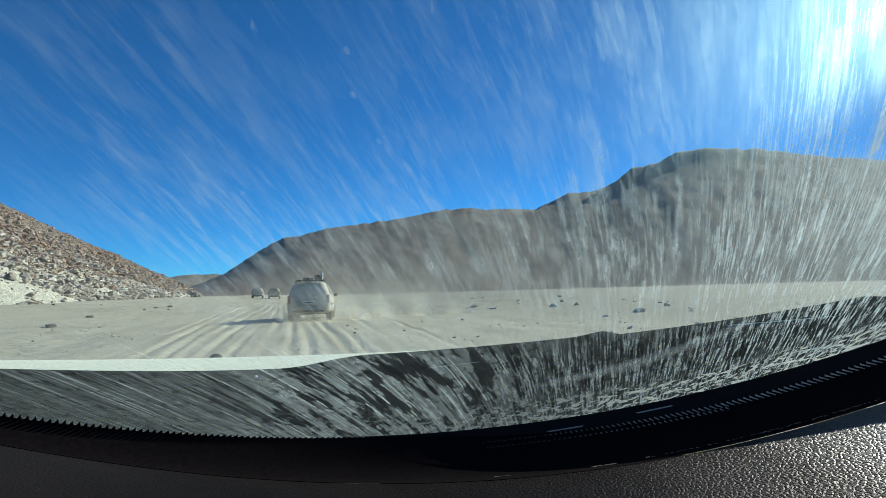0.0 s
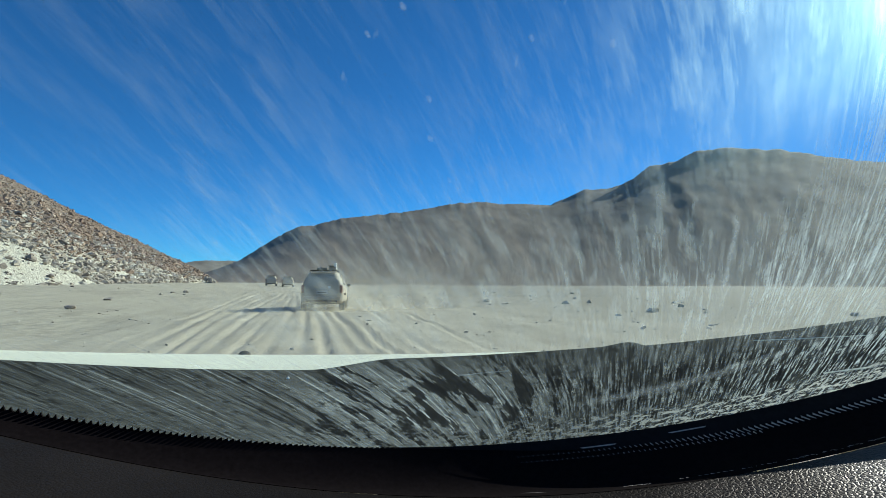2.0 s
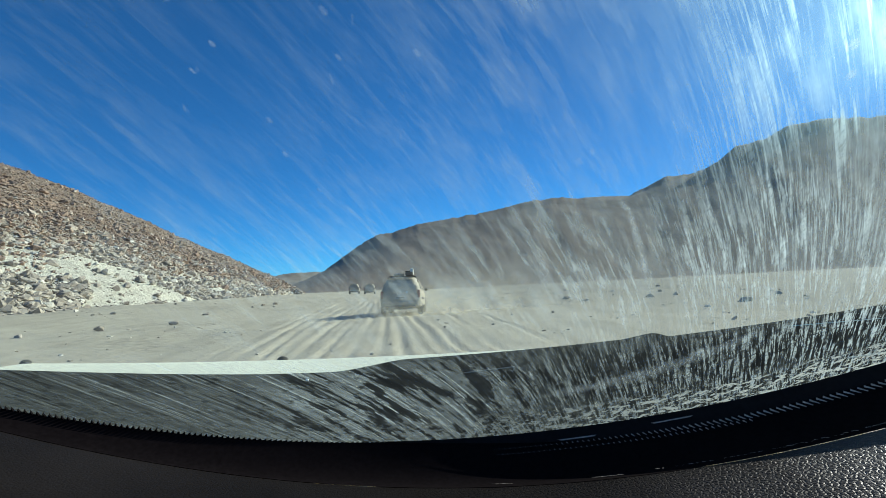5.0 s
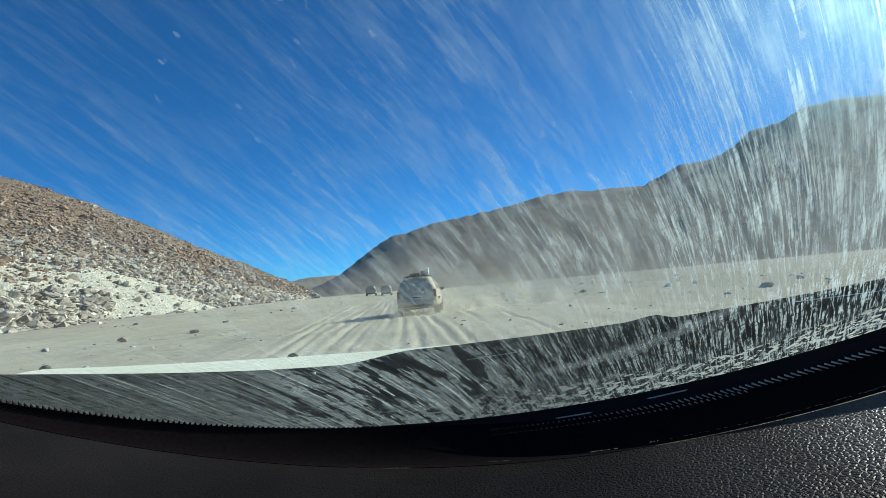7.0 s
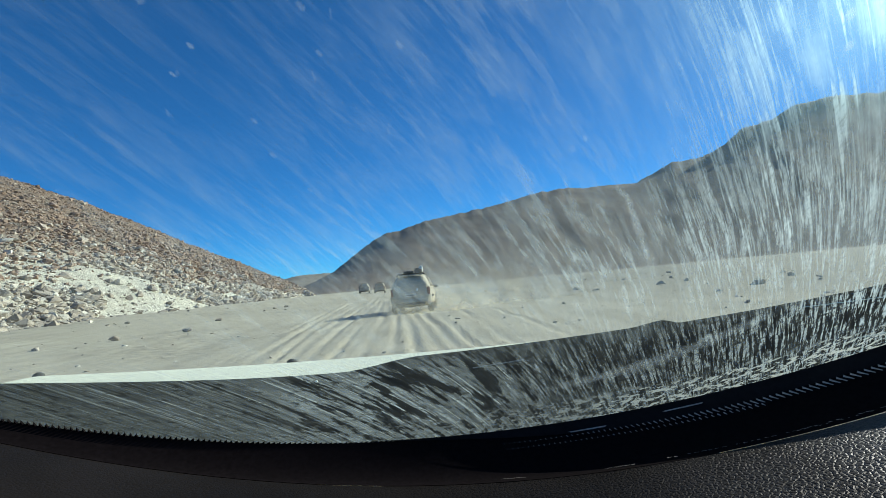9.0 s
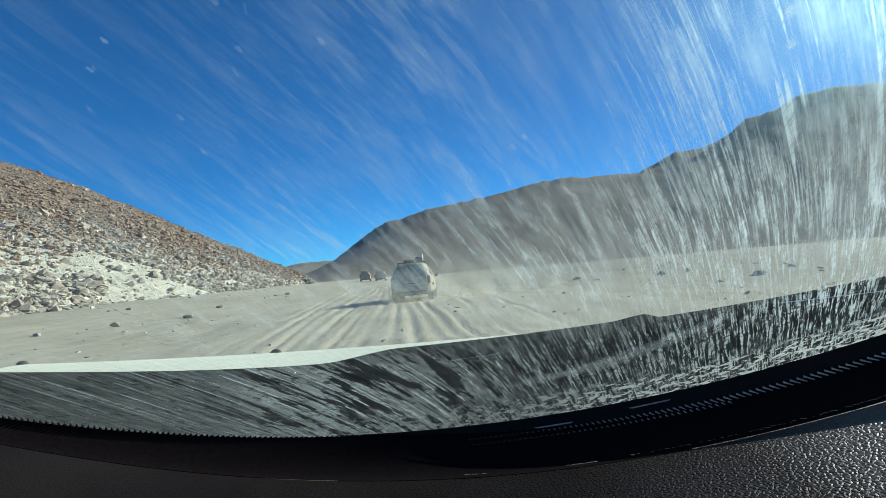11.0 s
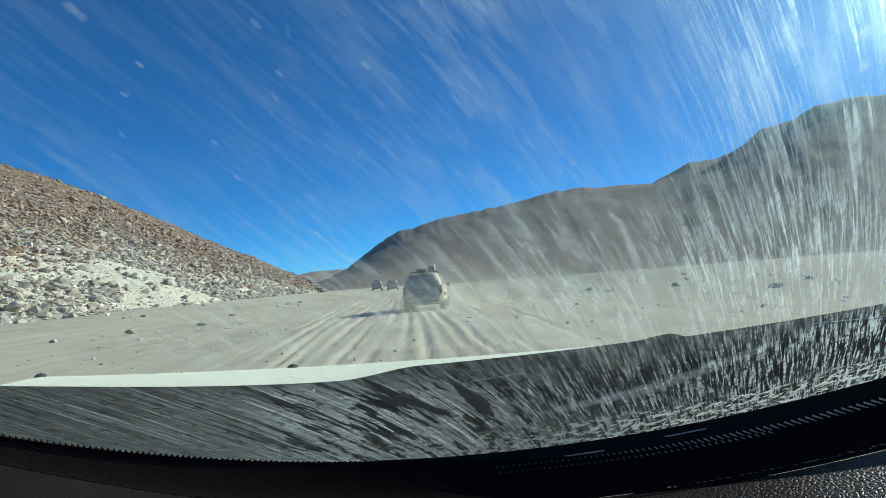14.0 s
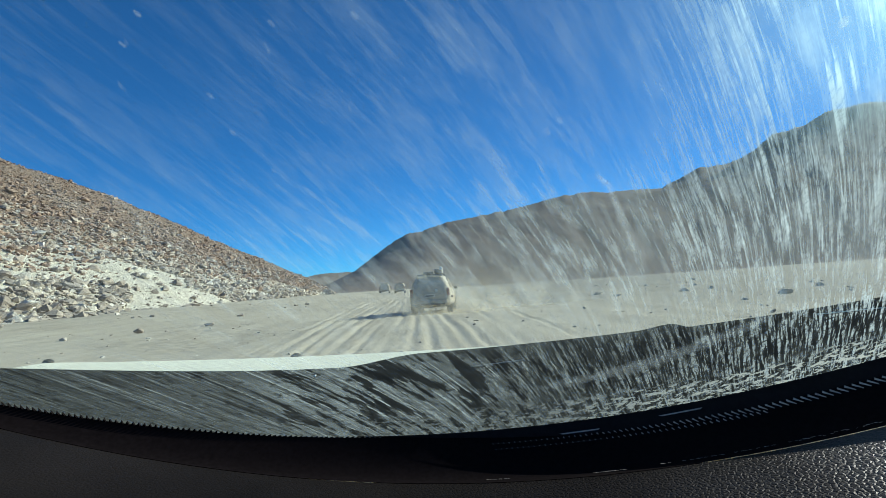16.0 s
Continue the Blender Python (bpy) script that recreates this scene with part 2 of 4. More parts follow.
    # an even film of fine dust, thickened towards pillar and top to paint sun glare
    glare_veil = mul(add(m.noise(4.0, 4, 0.6, uv), 0.1), m.ramp(side, (0.3, 0.012), (0.5, 0.05), (0.62, 0.10), (0.78, 0.18), (0.90, 0.40), (1.0, 0.6)))
    glare_veil = mul(glare_veil, m.ramp(v, (0.12, 0.25), (0.22, 0.8), (0.34, 0.75)), m.math("SUBTRACT", 1.0, mul(low, 0.95)))
    # pale band along the top right, put in for the sun's glare
    rim = mul(m.ramp(v, (0.362, 0.0), (0.380, 0.35), (0.395, 1.0)), m.ramp(add(u, 0.1), (0.08, 0.0), (0.175, 1.0)))
    glare_veil = add(glare_veil, mul(rim, add(0.22, mul(band, 0.35))))
    film = m.math("ADD", film, glare_veil, clamp=True)
    dust_t = m.n("BsdfTranslucent", Color=m.mix(crust, (0.74, 0.80, 0.80), (0.76, 0.72, 0.63)))
    dust_d = m.n("BsdfDiffuse", Color=(0.5, 0.48, 0.43, 1))
    dust = m.n("MixShader", Fac=0.12)
    m.put(dust.inputs[1], dust_t.outputs[0]), m.put(dust.inputs[2], dust_d.outputs[0])
    # fine dust throws sunlight mostly forwards; sky-blue glare is painted into its colour
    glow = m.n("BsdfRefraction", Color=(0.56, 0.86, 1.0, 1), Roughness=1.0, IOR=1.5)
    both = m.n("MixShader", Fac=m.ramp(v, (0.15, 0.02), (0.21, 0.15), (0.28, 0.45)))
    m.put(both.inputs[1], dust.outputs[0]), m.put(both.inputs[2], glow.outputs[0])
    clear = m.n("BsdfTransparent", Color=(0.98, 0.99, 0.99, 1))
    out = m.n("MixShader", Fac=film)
    # sun glare laid over the bare glass, stronger towards the pillar and the top
    glare_haze = mul(m.ramp(side, (0.42, 0.0), (0.60, 0.06), (0.8, 0.10)), m.ramp(v, (0.10, 0.10), (0.20, 0.35), (0.30, 1.0)))
    thin = m.n("MixShader", Fac=glare_haze)
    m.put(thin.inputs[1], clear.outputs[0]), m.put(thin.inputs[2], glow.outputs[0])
    m.put(out.inputs[1], thin.outputs[0]), m.put(out.inputs[2], both.outputs[0])
    m.put(m.o.inputs["Surface"], out.outputs[0])
    return m.m


def clear_glass():
    m = Mat("clear tinted glass")
    m.t.nodes.remove(m.b)
    clear = m.n("BsdfTransparent", Color=(0.77, 0.92, 0.895, 1))
    gloss = m.n("BsdfGlossy", Roughness=0.03)
    fr = m.n("Fresnel", IOR=1.1)
    out = m.n("MixShader", Fac=fr.outputs[0])
    m.put(out.inputs[1], clear.outputs[0]), m.put(out.inputs[2], gloss.outputs[0])
    m.put(m.o.inputs["Surface"], out.outputs[0])
    return m.m


def leather_material():
    m = Mat("grained dashboard skin")
    vo = m.n("TexVoronoi", Scale=290.0, Vector=m.coords())
    vo.feature = "DISTANCE_TO_EDGE"
    h = m.ramp(vo.outputs["Distance"], (0.0, 0.0), (0.25, 1.0))
    worn = m.noise(9.0, 4)
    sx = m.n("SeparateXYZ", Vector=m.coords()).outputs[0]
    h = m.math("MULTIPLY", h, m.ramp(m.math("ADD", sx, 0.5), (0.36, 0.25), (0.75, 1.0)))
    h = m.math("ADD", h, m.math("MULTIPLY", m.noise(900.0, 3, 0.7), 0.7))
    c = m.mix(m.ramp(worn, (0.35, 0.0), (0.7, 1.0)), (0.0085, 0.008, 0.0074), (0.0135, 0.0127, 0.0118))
    # sunlit sheen put into the skin: stronger and bluer towards the passenger's side
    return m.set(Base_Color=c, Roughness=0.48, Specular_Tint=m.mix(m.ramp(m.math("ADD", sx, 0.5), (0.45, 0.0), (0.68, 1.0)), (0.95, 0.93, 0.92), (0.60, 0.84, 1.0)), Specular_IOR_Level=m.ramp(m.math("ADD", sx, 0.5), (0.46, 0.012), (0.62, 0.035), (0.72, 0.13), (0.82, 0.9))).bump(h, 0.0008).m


def bonnet_material():
    m = Mat("dusty dark bonnet paint")
    d = m.noise(6.0, 5, 0.65)
    f = m.noise(90.0, 4, 0.7)
    c = m.mix(m.ramp(d, (0.35, 0.0), (0.7, 1.0)), (0.014, 0.0145, 0.015), (0.026, 0.026, 0.0255))
    c = m.mix(m.math("MULTIPLY", m.ramp(f, (0.5, 0.0), (0.7, 1.0)), 0.3), c, (0.018, 0.0175, 0.016))
    return m.set(Base_Color=c, Roughness=0.9, Specular_IOR_Level=0.0).m


def car_paint():
    m = Mat("dust-caked silver paint")
    d = m.noise(2.2, 5, 0.6)
    f = m.noise(40.0, 4, 0.7)
    c = m.mix(m.ramp(d, (0.35, 0.0), (0.65, 1.0)), (0.47, 0.41, 0.325), (0.38, 0.33, 0.26))
    c = m.mix(m.math("MULTIPLY", m.ramp(f, (0.5, 0.0), (0.7, 1.0)), 0.3), c, (0.36, 0.30, 0.22))
    return m.set(Base_Color=c, Roughness=0.65, Specular_IOR_Level=0.2).m


SAND, HILL = sand_material(), hill_material()
ROCK_BROWN = rock_material("brown volcanic rock", (0.27, 0.178, 0.128), (0.45, 0.31, 0.225), (0.60, 0.50, 0.40))
ROCK_PALE = rock_material("pale grey rock", (0.30, 0.245, 0.195), (0.52, 0.445, 0.36), (0.76, 0.70, 0.60))
ROCK_SAND = rock_material("dusty sand-brown rock", (0.42, 0.35, 0.26), (0.60, 0.51, 0.39), (0.70, 0.62, 0.50))
MOUNTAIN = mountain_material("dark mountain scree", (0.185, 0.140, 0.110), (0.258, 0.196, 0.153))
FAR_HILL = mountain_material("brown distant scree", (0.20, 0.165, 0.135), (0.27, 0.225, 0.18))
GLASS_DUST, GLASS = windscreen_material(), clear_glass()
SKIN, BONNET, PAINT = leather_material(), bonnet_material(), car_paint()
BLACK = plain("black plastic trim", (0.0065, 0.0057, 0.0065), 0.8, grain=300.0, spread=0.3, shine=0.01)
FRIT = plain("blue-black glass border", (0.009, 0.0092, 0.0108), 0.6, grain=200.0, spread=0.25, shine=0.05)
PRINT_LIGHT = plain("grey light and glints on print", (0.32, 0.32, 0.31), 0.7, grain=200.0, spread=0.3)
RUBBER = plain("dusty tyre rubber", (0.06, 0.055, 0.05), 0.9, grain=60.0, spread=0.3)
STEEL = plain("dusty grey metal", (0.33, 0.32, 0.30), 0.5, 0.4, grain=50.0)
WHITE = plain("pale bonnet paint", (0.90, 0.87, 0.68), 0.6, grain=25.0, spread=0.05)
DARK_GLASS = plain("dusty dark car glass", (0.25, 0.215, 0.165), 0.6, grain=9.0, spread=0.3, shine=0.15)
RED = plain("dusty red lens", (0.22, 0.07, 0.055), 0.35, grain=30.0)
PLATE = plain("dusty white plate", (0.62, 0.61, 0.57), 0.5)
CANVAS = plain("brown canvas", (0.20, 0.15, 0.11), 0.9, grain=50.0, depth=0.01)
LINING = plain("grey cabin lining", (0.16, 0.16, 0.155), 0.9, grain=80.0)
CHROME = plain("bright chrome", (0.85, 0.85, 0.83), 0.3, 1.0)
MIRROR_WHITE = plain("bright reflector", (0.8, 0.8, 0.78), 0.25)


# ---- building helpers ----
def part(name, bm, material, parent=None, label="", smooth=False):
    """Links a bmesh as one mesh object under a thing or a part."""
    me = bpy.data.meshes.new(name)
    bm.normal_update()
    bm.to_mesh(me)
    bm.free()
    for mat in material if isinstance(material, (list, tuple)) else [material]:
        me.materials.append(mat)
    if smooth:
        for p in me.polygons:
            p.use_smooth = True
    ob = new(name, me)
    if parent is not None:
        ob.parent = parent
    return tagged(ob, label)


def mesh(name, verts, faces, material, parent=None, label="", smooth=False):
    me = bpy.data.meshes.new(name)
    me.from_pydata([tuple(map(float, v)) for v in verts], [], faces)
    me.materials.append(material)
    me.update()
    if smooth:
        me.polygons.foreach_set("use_smooth", [True] * len(me.polygons))
    ob = new(name, me)
    if parent is not None:
        ob.parent = parent
    return tagged(ob, label)


def grid_faces(nu, nv):
    return [(i * nv + j, (i + 1) * nv + j, (i + 1) * nv + j + 1, i * nv + j + 1) for i in range(nu - 1) for j in range(nv - 1)]


def box(bm, size, at, bevel=0.01, turn=None):
    r = bmesh.ops.create_cube(bm, size=1.0)
    m = Matrix.Translation(at) @ (turn or Matrix()) @ Matrix.Diagonal((*size, 1))
    bmesh.ops.transform(bm, matrix=m, verts=r["verts"])
    if bevel:
        edges = list({e for vert in r["verts"] for e in vert.link_edges})
        bmesh.ops.bevel(bm, geom=edges, offset=bevel, segments=2, affect="EDGES", profile=0.6)
    return bm


def tube(bm, a, b, r, seg=10):
    a, b = Vector(a), Vector(b)
    m = Matrix.Translation((a + b) / 2) @ (b - a).to_track_quat("Z", "Y").to_matrix().to_4x4()
    bmesh.ops.create_cone(bm, cap_ends=True, segments=seg, radius1=r, radius2=r, depth=(b - a).length, matrix=m)
    return bm


def lathe(bm, profile, seg=28):
    """Turns (radius, x) pairs about the x axis."""
    rings = [[bm.verts.new((x, r * math.cos(2 * math.pi * k / seg), r * math.sin(2 * math.pi * k / seg))) for k in range(seg)] for r, x in profile]
    for p, q in zip(rings, rings[1:]):
        for k in range(seg):
            bm.faces.new((p[k], p[(k + 1) % seg], q[(k + 1) % seg], q[k]))
    return bm


def smoothstep(a, b, x):
    t = np.clip((x - a) / (b - a), 0, 1)
    return t * t * (3 - 2 * t)


def fbm(x, y, scale, octaves=4, z=0.0):
    return noise.fractal(Vector((x * scale, y * scale, z)), 1.0, 2.0, octaves)


# ---- ground ----
TRACKS = ((-4.0, 0.1), (-3.4, 0.14), (-2.7, 0.11), (-2.2, 0.15), (-1.75, 0.12), (-1.3, 0.1), (-0.85, 0.15), (-0.4, 0.1), (0.0, 0.14), (0.5, 0.11), (1.0, 0.14), (1.55, 0.1), (2.3, 0.14), (3.2, 0.1))


def track_x(x0, y):
    """A wheel track's way over the plain; all bend gently towards the car ahead."""
    return x0 - 0.055 * y + 0.22 * math.sin(y * 0.11 + x0 * 1.7) + 0.002 * x0 * y


def plain_height(x, y):
    z = 1.2 * (1 - math.exp(-max(y, 0) / 75.0)) + 0.65 * float(smoothstep(4, 22, -x)) * float(smoothstep(-30, 5, y))
    return z + 0.9 * float(smoothstep(40, 250, x))


def rut_depth(x, y):
    d, mark = 0.0, 0.0
    if -6 < y < 70 and abs(x) < 14:
        for k, (x0, w) in enumerate(TRACKS):
            off = abs(x - track_x(x0, y)) / w
            if off < 2.4:
                fade = 0.6 + 0.4 * math.sin(y * 0.3 + 2.1 * k)
                d += fade * (-0.044 * math.exp(-off * off * 2.2) + 0.027 * math.exp(-((off - 1.35) ** 2) * 6))
                mark += fade * math.exp(-off * off * 2.0)
    return d, mark


def ground_height(x, y):
    near = 1.0 if -10 < y < 120 and abs(x) < 60 else 0.0
    z = plain_height(x, y)
    if near:
        z += 0.05 * fbm(x, y, 0.35, 4) + 0.10 * fbm(x, y, 0.08, 2)
    return z + rut_depth(x, y)[0]


def build_ground():
    far = [75.0 * 1.28 ** k for k in range(17)]
    xs = [-v for v in reversed(far)] + list(np.arange(-70, -10, 1.0)) + list(np.arange(-10, 9, 0.1)) + list(np.arange(9, 71, 1.0)) + far
    ys = [-v for v in reversed(far[:12])] + list(np.arange(-60, 2, 4.0)) + list(np.arange(2, 46, 0.35)) + list(np.arange(46, 130, 1.5)) + [132 * 1.25 ** k for k in range(16)]
    verts, marks = [], []
    for x in xs:
        for y in ys:
            verts.append((x, y, ground_height(x, y)))
            marks.append(min(1.0, rut_depth(x, y)[1]))
    ob = mesh("ground", verts, grid_faces(len(xs), len(ys)), SAND, smooth=True)
    at = ob.data.attributes.new("rut", "FLOAT", "POINT")
    at.data.foreach_set("value", marks)
    return tagged(ob, "grey-beige dusty desert plain with wheel ruts", "ground", kind="structure")


build_ground()

# ---- stony hill ----
HILL_EL = ((-75, 17.0), (-55, 16.2), (-45, 14.3), (-38.2, 12.35), (-34, 11.1), (-30, 9.5), (-25.5, 7.5), (-20.5, 4.9), (-16, 2.6), (-12.8, 0.8), (-11.5, 0.0))
FOOT = 22.0


def hill_point(az, f):
    """A place on the hill: azimuth in degrees, f from 0 at the foot to 1 at the crest."""
    s = math.sin(radians(-az))
    el = float(np.interp(az, [a for a, _ in HILL_EL], [e for _, e in HILL_EL]))
    rf = min(FOOT / s, 99.0)
    rc = 101.0
    r = rf + (rc - rf) * f
    x, y = -r * s, r * math.cos(radians(az))
    zf, zc = plain_height(-rf * s, rf * math.cos(radians(az))) - 0.15, EYE + rc * math.tan(radians(el))
    k = min(f, 1.0)
    z = zf + (zc - zf) * (0.72 * k + 0.28 * k * k)
    if f > 1:
        z = zc - (f - 1) * (zc - zf) * 0.35
    z += (0.55 * fbm(x, y, 0.06, 4) + 0.25 * fbm(x, y, 0.3, 3)) * float(smoothstep(0.0, 0.15, f))
    return x, y, z


def build_hill():
    azs = np.arange(-75, -11.4, 0.5)
    fs = np.concatenate([np.linspace(-0.04, 1.0, 60), np.linspace(1.04, 2.4, 14)])
    verts = [hill_point(a, f) for a in azs for f in fs]
    ob = mesh("hillside", verts, grid_faces(len(azs), len(fs)), HILL, smooth=True)
    at = ob.data.attributes.new("rise", "FLOAT", "POINT")
    at.data.foreach_set("value", [float(f) for a in azs for f in fs])
    return tagged(ob, "brown stony hillside over pale sandy scree", "hill", kind="structure")


HILLSIDE = build_hill()


def rock_shape(seed, points=11):
    rnd = random.Random(seed)
    bm = bmesh.new()
    for _ in range(points):
        v = Vector((rnd.gauss(0, 1), rnd.gauss(0, 1), rnd.gauss(0, 1))).normalized() * rnd.uniform(0.75, 1.1)
        bm.verts.new((v.x, v.y * 0.8, v.z * 0.62))
    hull = bmesh.ops.convex_hull(bm, input=bm.verts)
    loose = [g for g in hull["geom_interior"] if isinstance(g, bmesh.types.BMVert)]
    bmesh.ops.delete(bm, geom=loose, context="VERTS")
    bmesh.ops.triangulate(bm, faces=bm.faces)
    return bm


ROCK_VARIANTS = []
for seed in range(14):
    shape = rock_shape(seed, 11 + seed % 6)
    shape.verts.index_update()
    ROCK_VARIANTS.append((np.array([v.co[:] for v in shape.verts]), [tuple(v.index for v in f.verts) for f in shape.faces]))
    shape.free()


def rock_field(name, label, places, material):
    """Joins many small stones, (x, y, z, size), into one piece of stuff."""
    rnd = random.Random(len(places))
    verts, faces, base = [], [], 0
    for x, y, z, s in places:
        pts, fcs = rnd.choice(ROCK_VARIANTS)
        turn = np.array(Euler((rnd.uniform(-0.5, 0.5), rnd.uniform(-0.5, 0.5), rnd.uniform(0, 6.3))).to_matrix())
        q = (pts * s * np.array([1, rnd.uniform(0.7, 1.2), rnd.uniform(0.7, 1.2)])) @ turn.T + np.array((x, y, z))
        verts.extend(q.tolist())
        faces.extend(tuple(i + base for i in f) for f in fcs)
        base += len(pts)
    ob = mesh(name, verts, faces, material)
    return tagged(ob, label, "rocks", kind="stuff")


rnd = random.Random(5)
brown, pale = [], []
while len(brown) < 15000:
    az, f = -rnd.uniform(12.5, 46), rnd.uniform(0.2, 1.03)
    wob = 0.35 * (noise.noise(Vector((az * 0.12, f * 3, 2.0)))) * 0.6
    if rnd.random() > float(smoothstep(0.22, 0.62, f + wob)) + 0.05:
        continue
    x, y, z = hill_point(az, f)
    size = min(0.85, 0.128 * rnd.lognormvariate(0.25, 0.5)) * (1 if az < -18 else 0.8) * (1 if f < 0.88 else 0.65)
    brown.append((x, y, z + 0.22 * size, size))
while len(pale) < 9500:
    az, f = -rnd.uniform(11.8, 46), rnd.random() ** 1.2 * 0.66
    n = noise.noise(Vector((az * 0.16, f * 5.0, 7.0)))
    if n > 0.02 and rnd.random() < 0.9:
        continue
    x, y, z = hill_point(az, f - 0.03)
    size = min(0.6, 0.118 * rnd.lognormvariate(0.25, 0.65))
    pale.append((x, y, z + 0.2 * size, size))
near_rocks = sorted((p for p in pale if p[3] > 0.17 and p[1] < 70 and p[0] < -20), key=lambda p: p[0] ** 2 + p[1] ** 2)[:290]
chosen = set(near_rocks)
pale = [p for p in pale if p not in chosen]
rock_field("hillside_rocks", "angular brown rocks covering the upper hillside", brown, ROCK_BROWN)
rock_field("scree_rocks", "pale grey broken rocks along the foot of the hill", pale, ROCK_PALE)

rock_data = []
for pts, fcs in ROCK_VARIANTS:
    me = bpy.data.meshes.new("rock")
    me.from_pydata(pts.tolist(), [], fcs)
    me.materials.append(ROCK_PALE)
    rock_data.append(me)
for x, y, z, size in near_rocks:
    ob = new("rock", rnd.choice(rock_data))
    ob.parent = HILLSIDE
    ob.matrix_basis = Matrix.LocRotScale((x, y, z + 0.1 * size), Euler((rnd.uniform(-0.5, 0.5), rnd.uniform(-0.5, 0.5), rnd.uniform(0, 6.3))),
                                         Vector((size, size * rnd.uniform(0.7, 1.2), size * rnd.uniform(0.7, 1.2))))

# ---- mountains ----
RIDGE = ((-13.5, 0.0), (-12, 0.8), (-9.4, 2.3), (-8.8, 2.8), (-6.2, 4.55), (-4.8, 5.4), (-2.2, 6.05), (-0.5, 6.5), (2.5, 6.95), (5.3, 7.3), (8.3, 7.75), (11.8, 8.4), (15, 8.5), (18, 8.3),
         (21.5, 8.15), (24.7, 9.5), (27.5, 9.65), (29.6, 10.5), (31.0, 11.55), (33.7, 11.85), (35.1, 12.6), (37.8, 12.65), (42.3, 12.0), (45.1, 11.1), (48.8, 10.2), (60, 8.0), (80, 6.0), (110, 3.0))


def build_range(name, ridge, near, crest, material, label, seed):
    lo, hi = ridge[0][0], ridge[-1][0]
    azs = np.arange(lo, hi, 0.25)
    soft = [(a, sum(float(np.interp(a + d, [p for p, _ in ridge], [e for _, e in ridge])) * (8.5 - abs(d)) for d in range(-8, 9)) / sum(8.5 - abs(d) for d in range(-8, 9))) for a in azs]
    soft = dict(soft)
    fs = np.concatenate([np.linspace(-0.06, 1, 84), np.linspace(1.08, 2, 8)])
    verts = []
    for a in azs:
        el = float(np.interp(a, [p for p, _ in ridge], [e for _, e in ridge]))
        rough = (0.14 * fbm(a, seed, 0.9, 4) + 0.05 * fbm(a, seed + 5, 3.1, 3)) * min(1, max(el, 0) / 3)
        top = EYE + crest * math.tan(radians(max(el, -0.2)))
        crag = crest * math.tan(radians(rough))
        for f in fs:
            r = near + (crest - near) * f
            x, y = r * math.sin(radians(a)), r * math.cos(radians(a))
            base = plain_height(x, y) - 0.5
            k = max(0.0, 1 - abs(f - 1))
            k = k ** (1.08 if f < 1 else 0.8)
            low = EYE + crest * math.tan(radians(max(soft[a], -0.2)))
            blend = float(smoothstep(0.82, 1.0, f)) if f < 1 else 1.0
            z = base + ((low - base) * (1 - blend) + (top - base) * blend) * k + crag * k ** 6
            bulge = math.sin(math.pi * min(max(f, 0), 1))
            z += bulge * (top - base) * (0.010 * fbm(a * 0.8 + f * 4.0, f * 2.5, 0.5, 3, seed) + 0.006 * fbm(x, y * 0.4, 0.02, 4, seed))
            verts.append((x, y, z))
    ob = mesh(name, verts, grid_faces(len(azs), len(fs)), material, smooth=True)
    return tagged(ob, label, "mountain", kind="structure")


build_range("mountain_range", RIDGE, 320.0, 760.0, MOUNTAIN, "dark grey-brown bare mountain range on the horizon", 3.0)
build_range("distant_hill", ((-24, 0.5), (-19, 1.5), (-16, 1.75), (-12.7, 2.15), (-10.5, 2.2), (-8.5, 2.0), (-5, 1.0)), 900.0, 1250.0, FAR_HILL, "low brown hill far beyond the valley", 9.0)

# ---- loose boulders on the plain ----
def boulder(seed, size, x, y, material, label, sink=0.25):
    bm = rock_shape(100 + seed, 14)
    bmesh.ops.bevel(bm, geom=list(bm.edges), offset=0.06, segments=1, affect="EDGES")
    bmesh.ops.scale(bm, vec=(size, size, size), verts=bm.verts)
    ob = part("boulder", bm, material)
    ob.matrix_world = pose(x, y, ground_height(x, y) + size * (0.62 - sink) * 0.6, 0, 0, 40 * seed)
    return tagged(ob, label, "rock", "loose boulders on the plain")


rnd = random.Random(11)
for k in range(22):
    boulder(k, rnd.uniform(0.1, 0.36), rnd.uniform(7, 24), rnd.uniform(20, 62), ROCK_SAND, "rough boulder half sunk in the sand", 0.5)
for k in range(16):
    x = -rnd.uniform(9, 20)
    boulder(40 + k, rnd.uniform(0.12, 0.3), x, rnd.uniform(16, 45), ROCK_PALE, "grey stone lying on the dusty plain")
for k in range(14):
    s = rnd.uniform(0.3, 0.65)
    az = -rnd.uniform(20, 38)
    x, y, z = hill_point(az, rnd.uniform(-0.02, 0.08))
    ob = boulder(70 + k, s, x, y, ROCK_PALE, "large pale boulder at the foot of the hill")
    ob.location.z = z + 0.25 * s
pebbles = []
for _ in range(2600):
    x, y = rnd.uniform(-26, 30), 8 + 62 * rnd.random() ** 1.4
    if rut_depth(x, y)[1] > 0.1:
        continue
    pebbles.append((x, y, ground_height(x, y), 0.022 * rnd.lognormvariate(0.2, 0.55)))
rock_field("pebbles", "small grey pebbles strewn over the dusty plain", pebbles, ROCK_PALE)


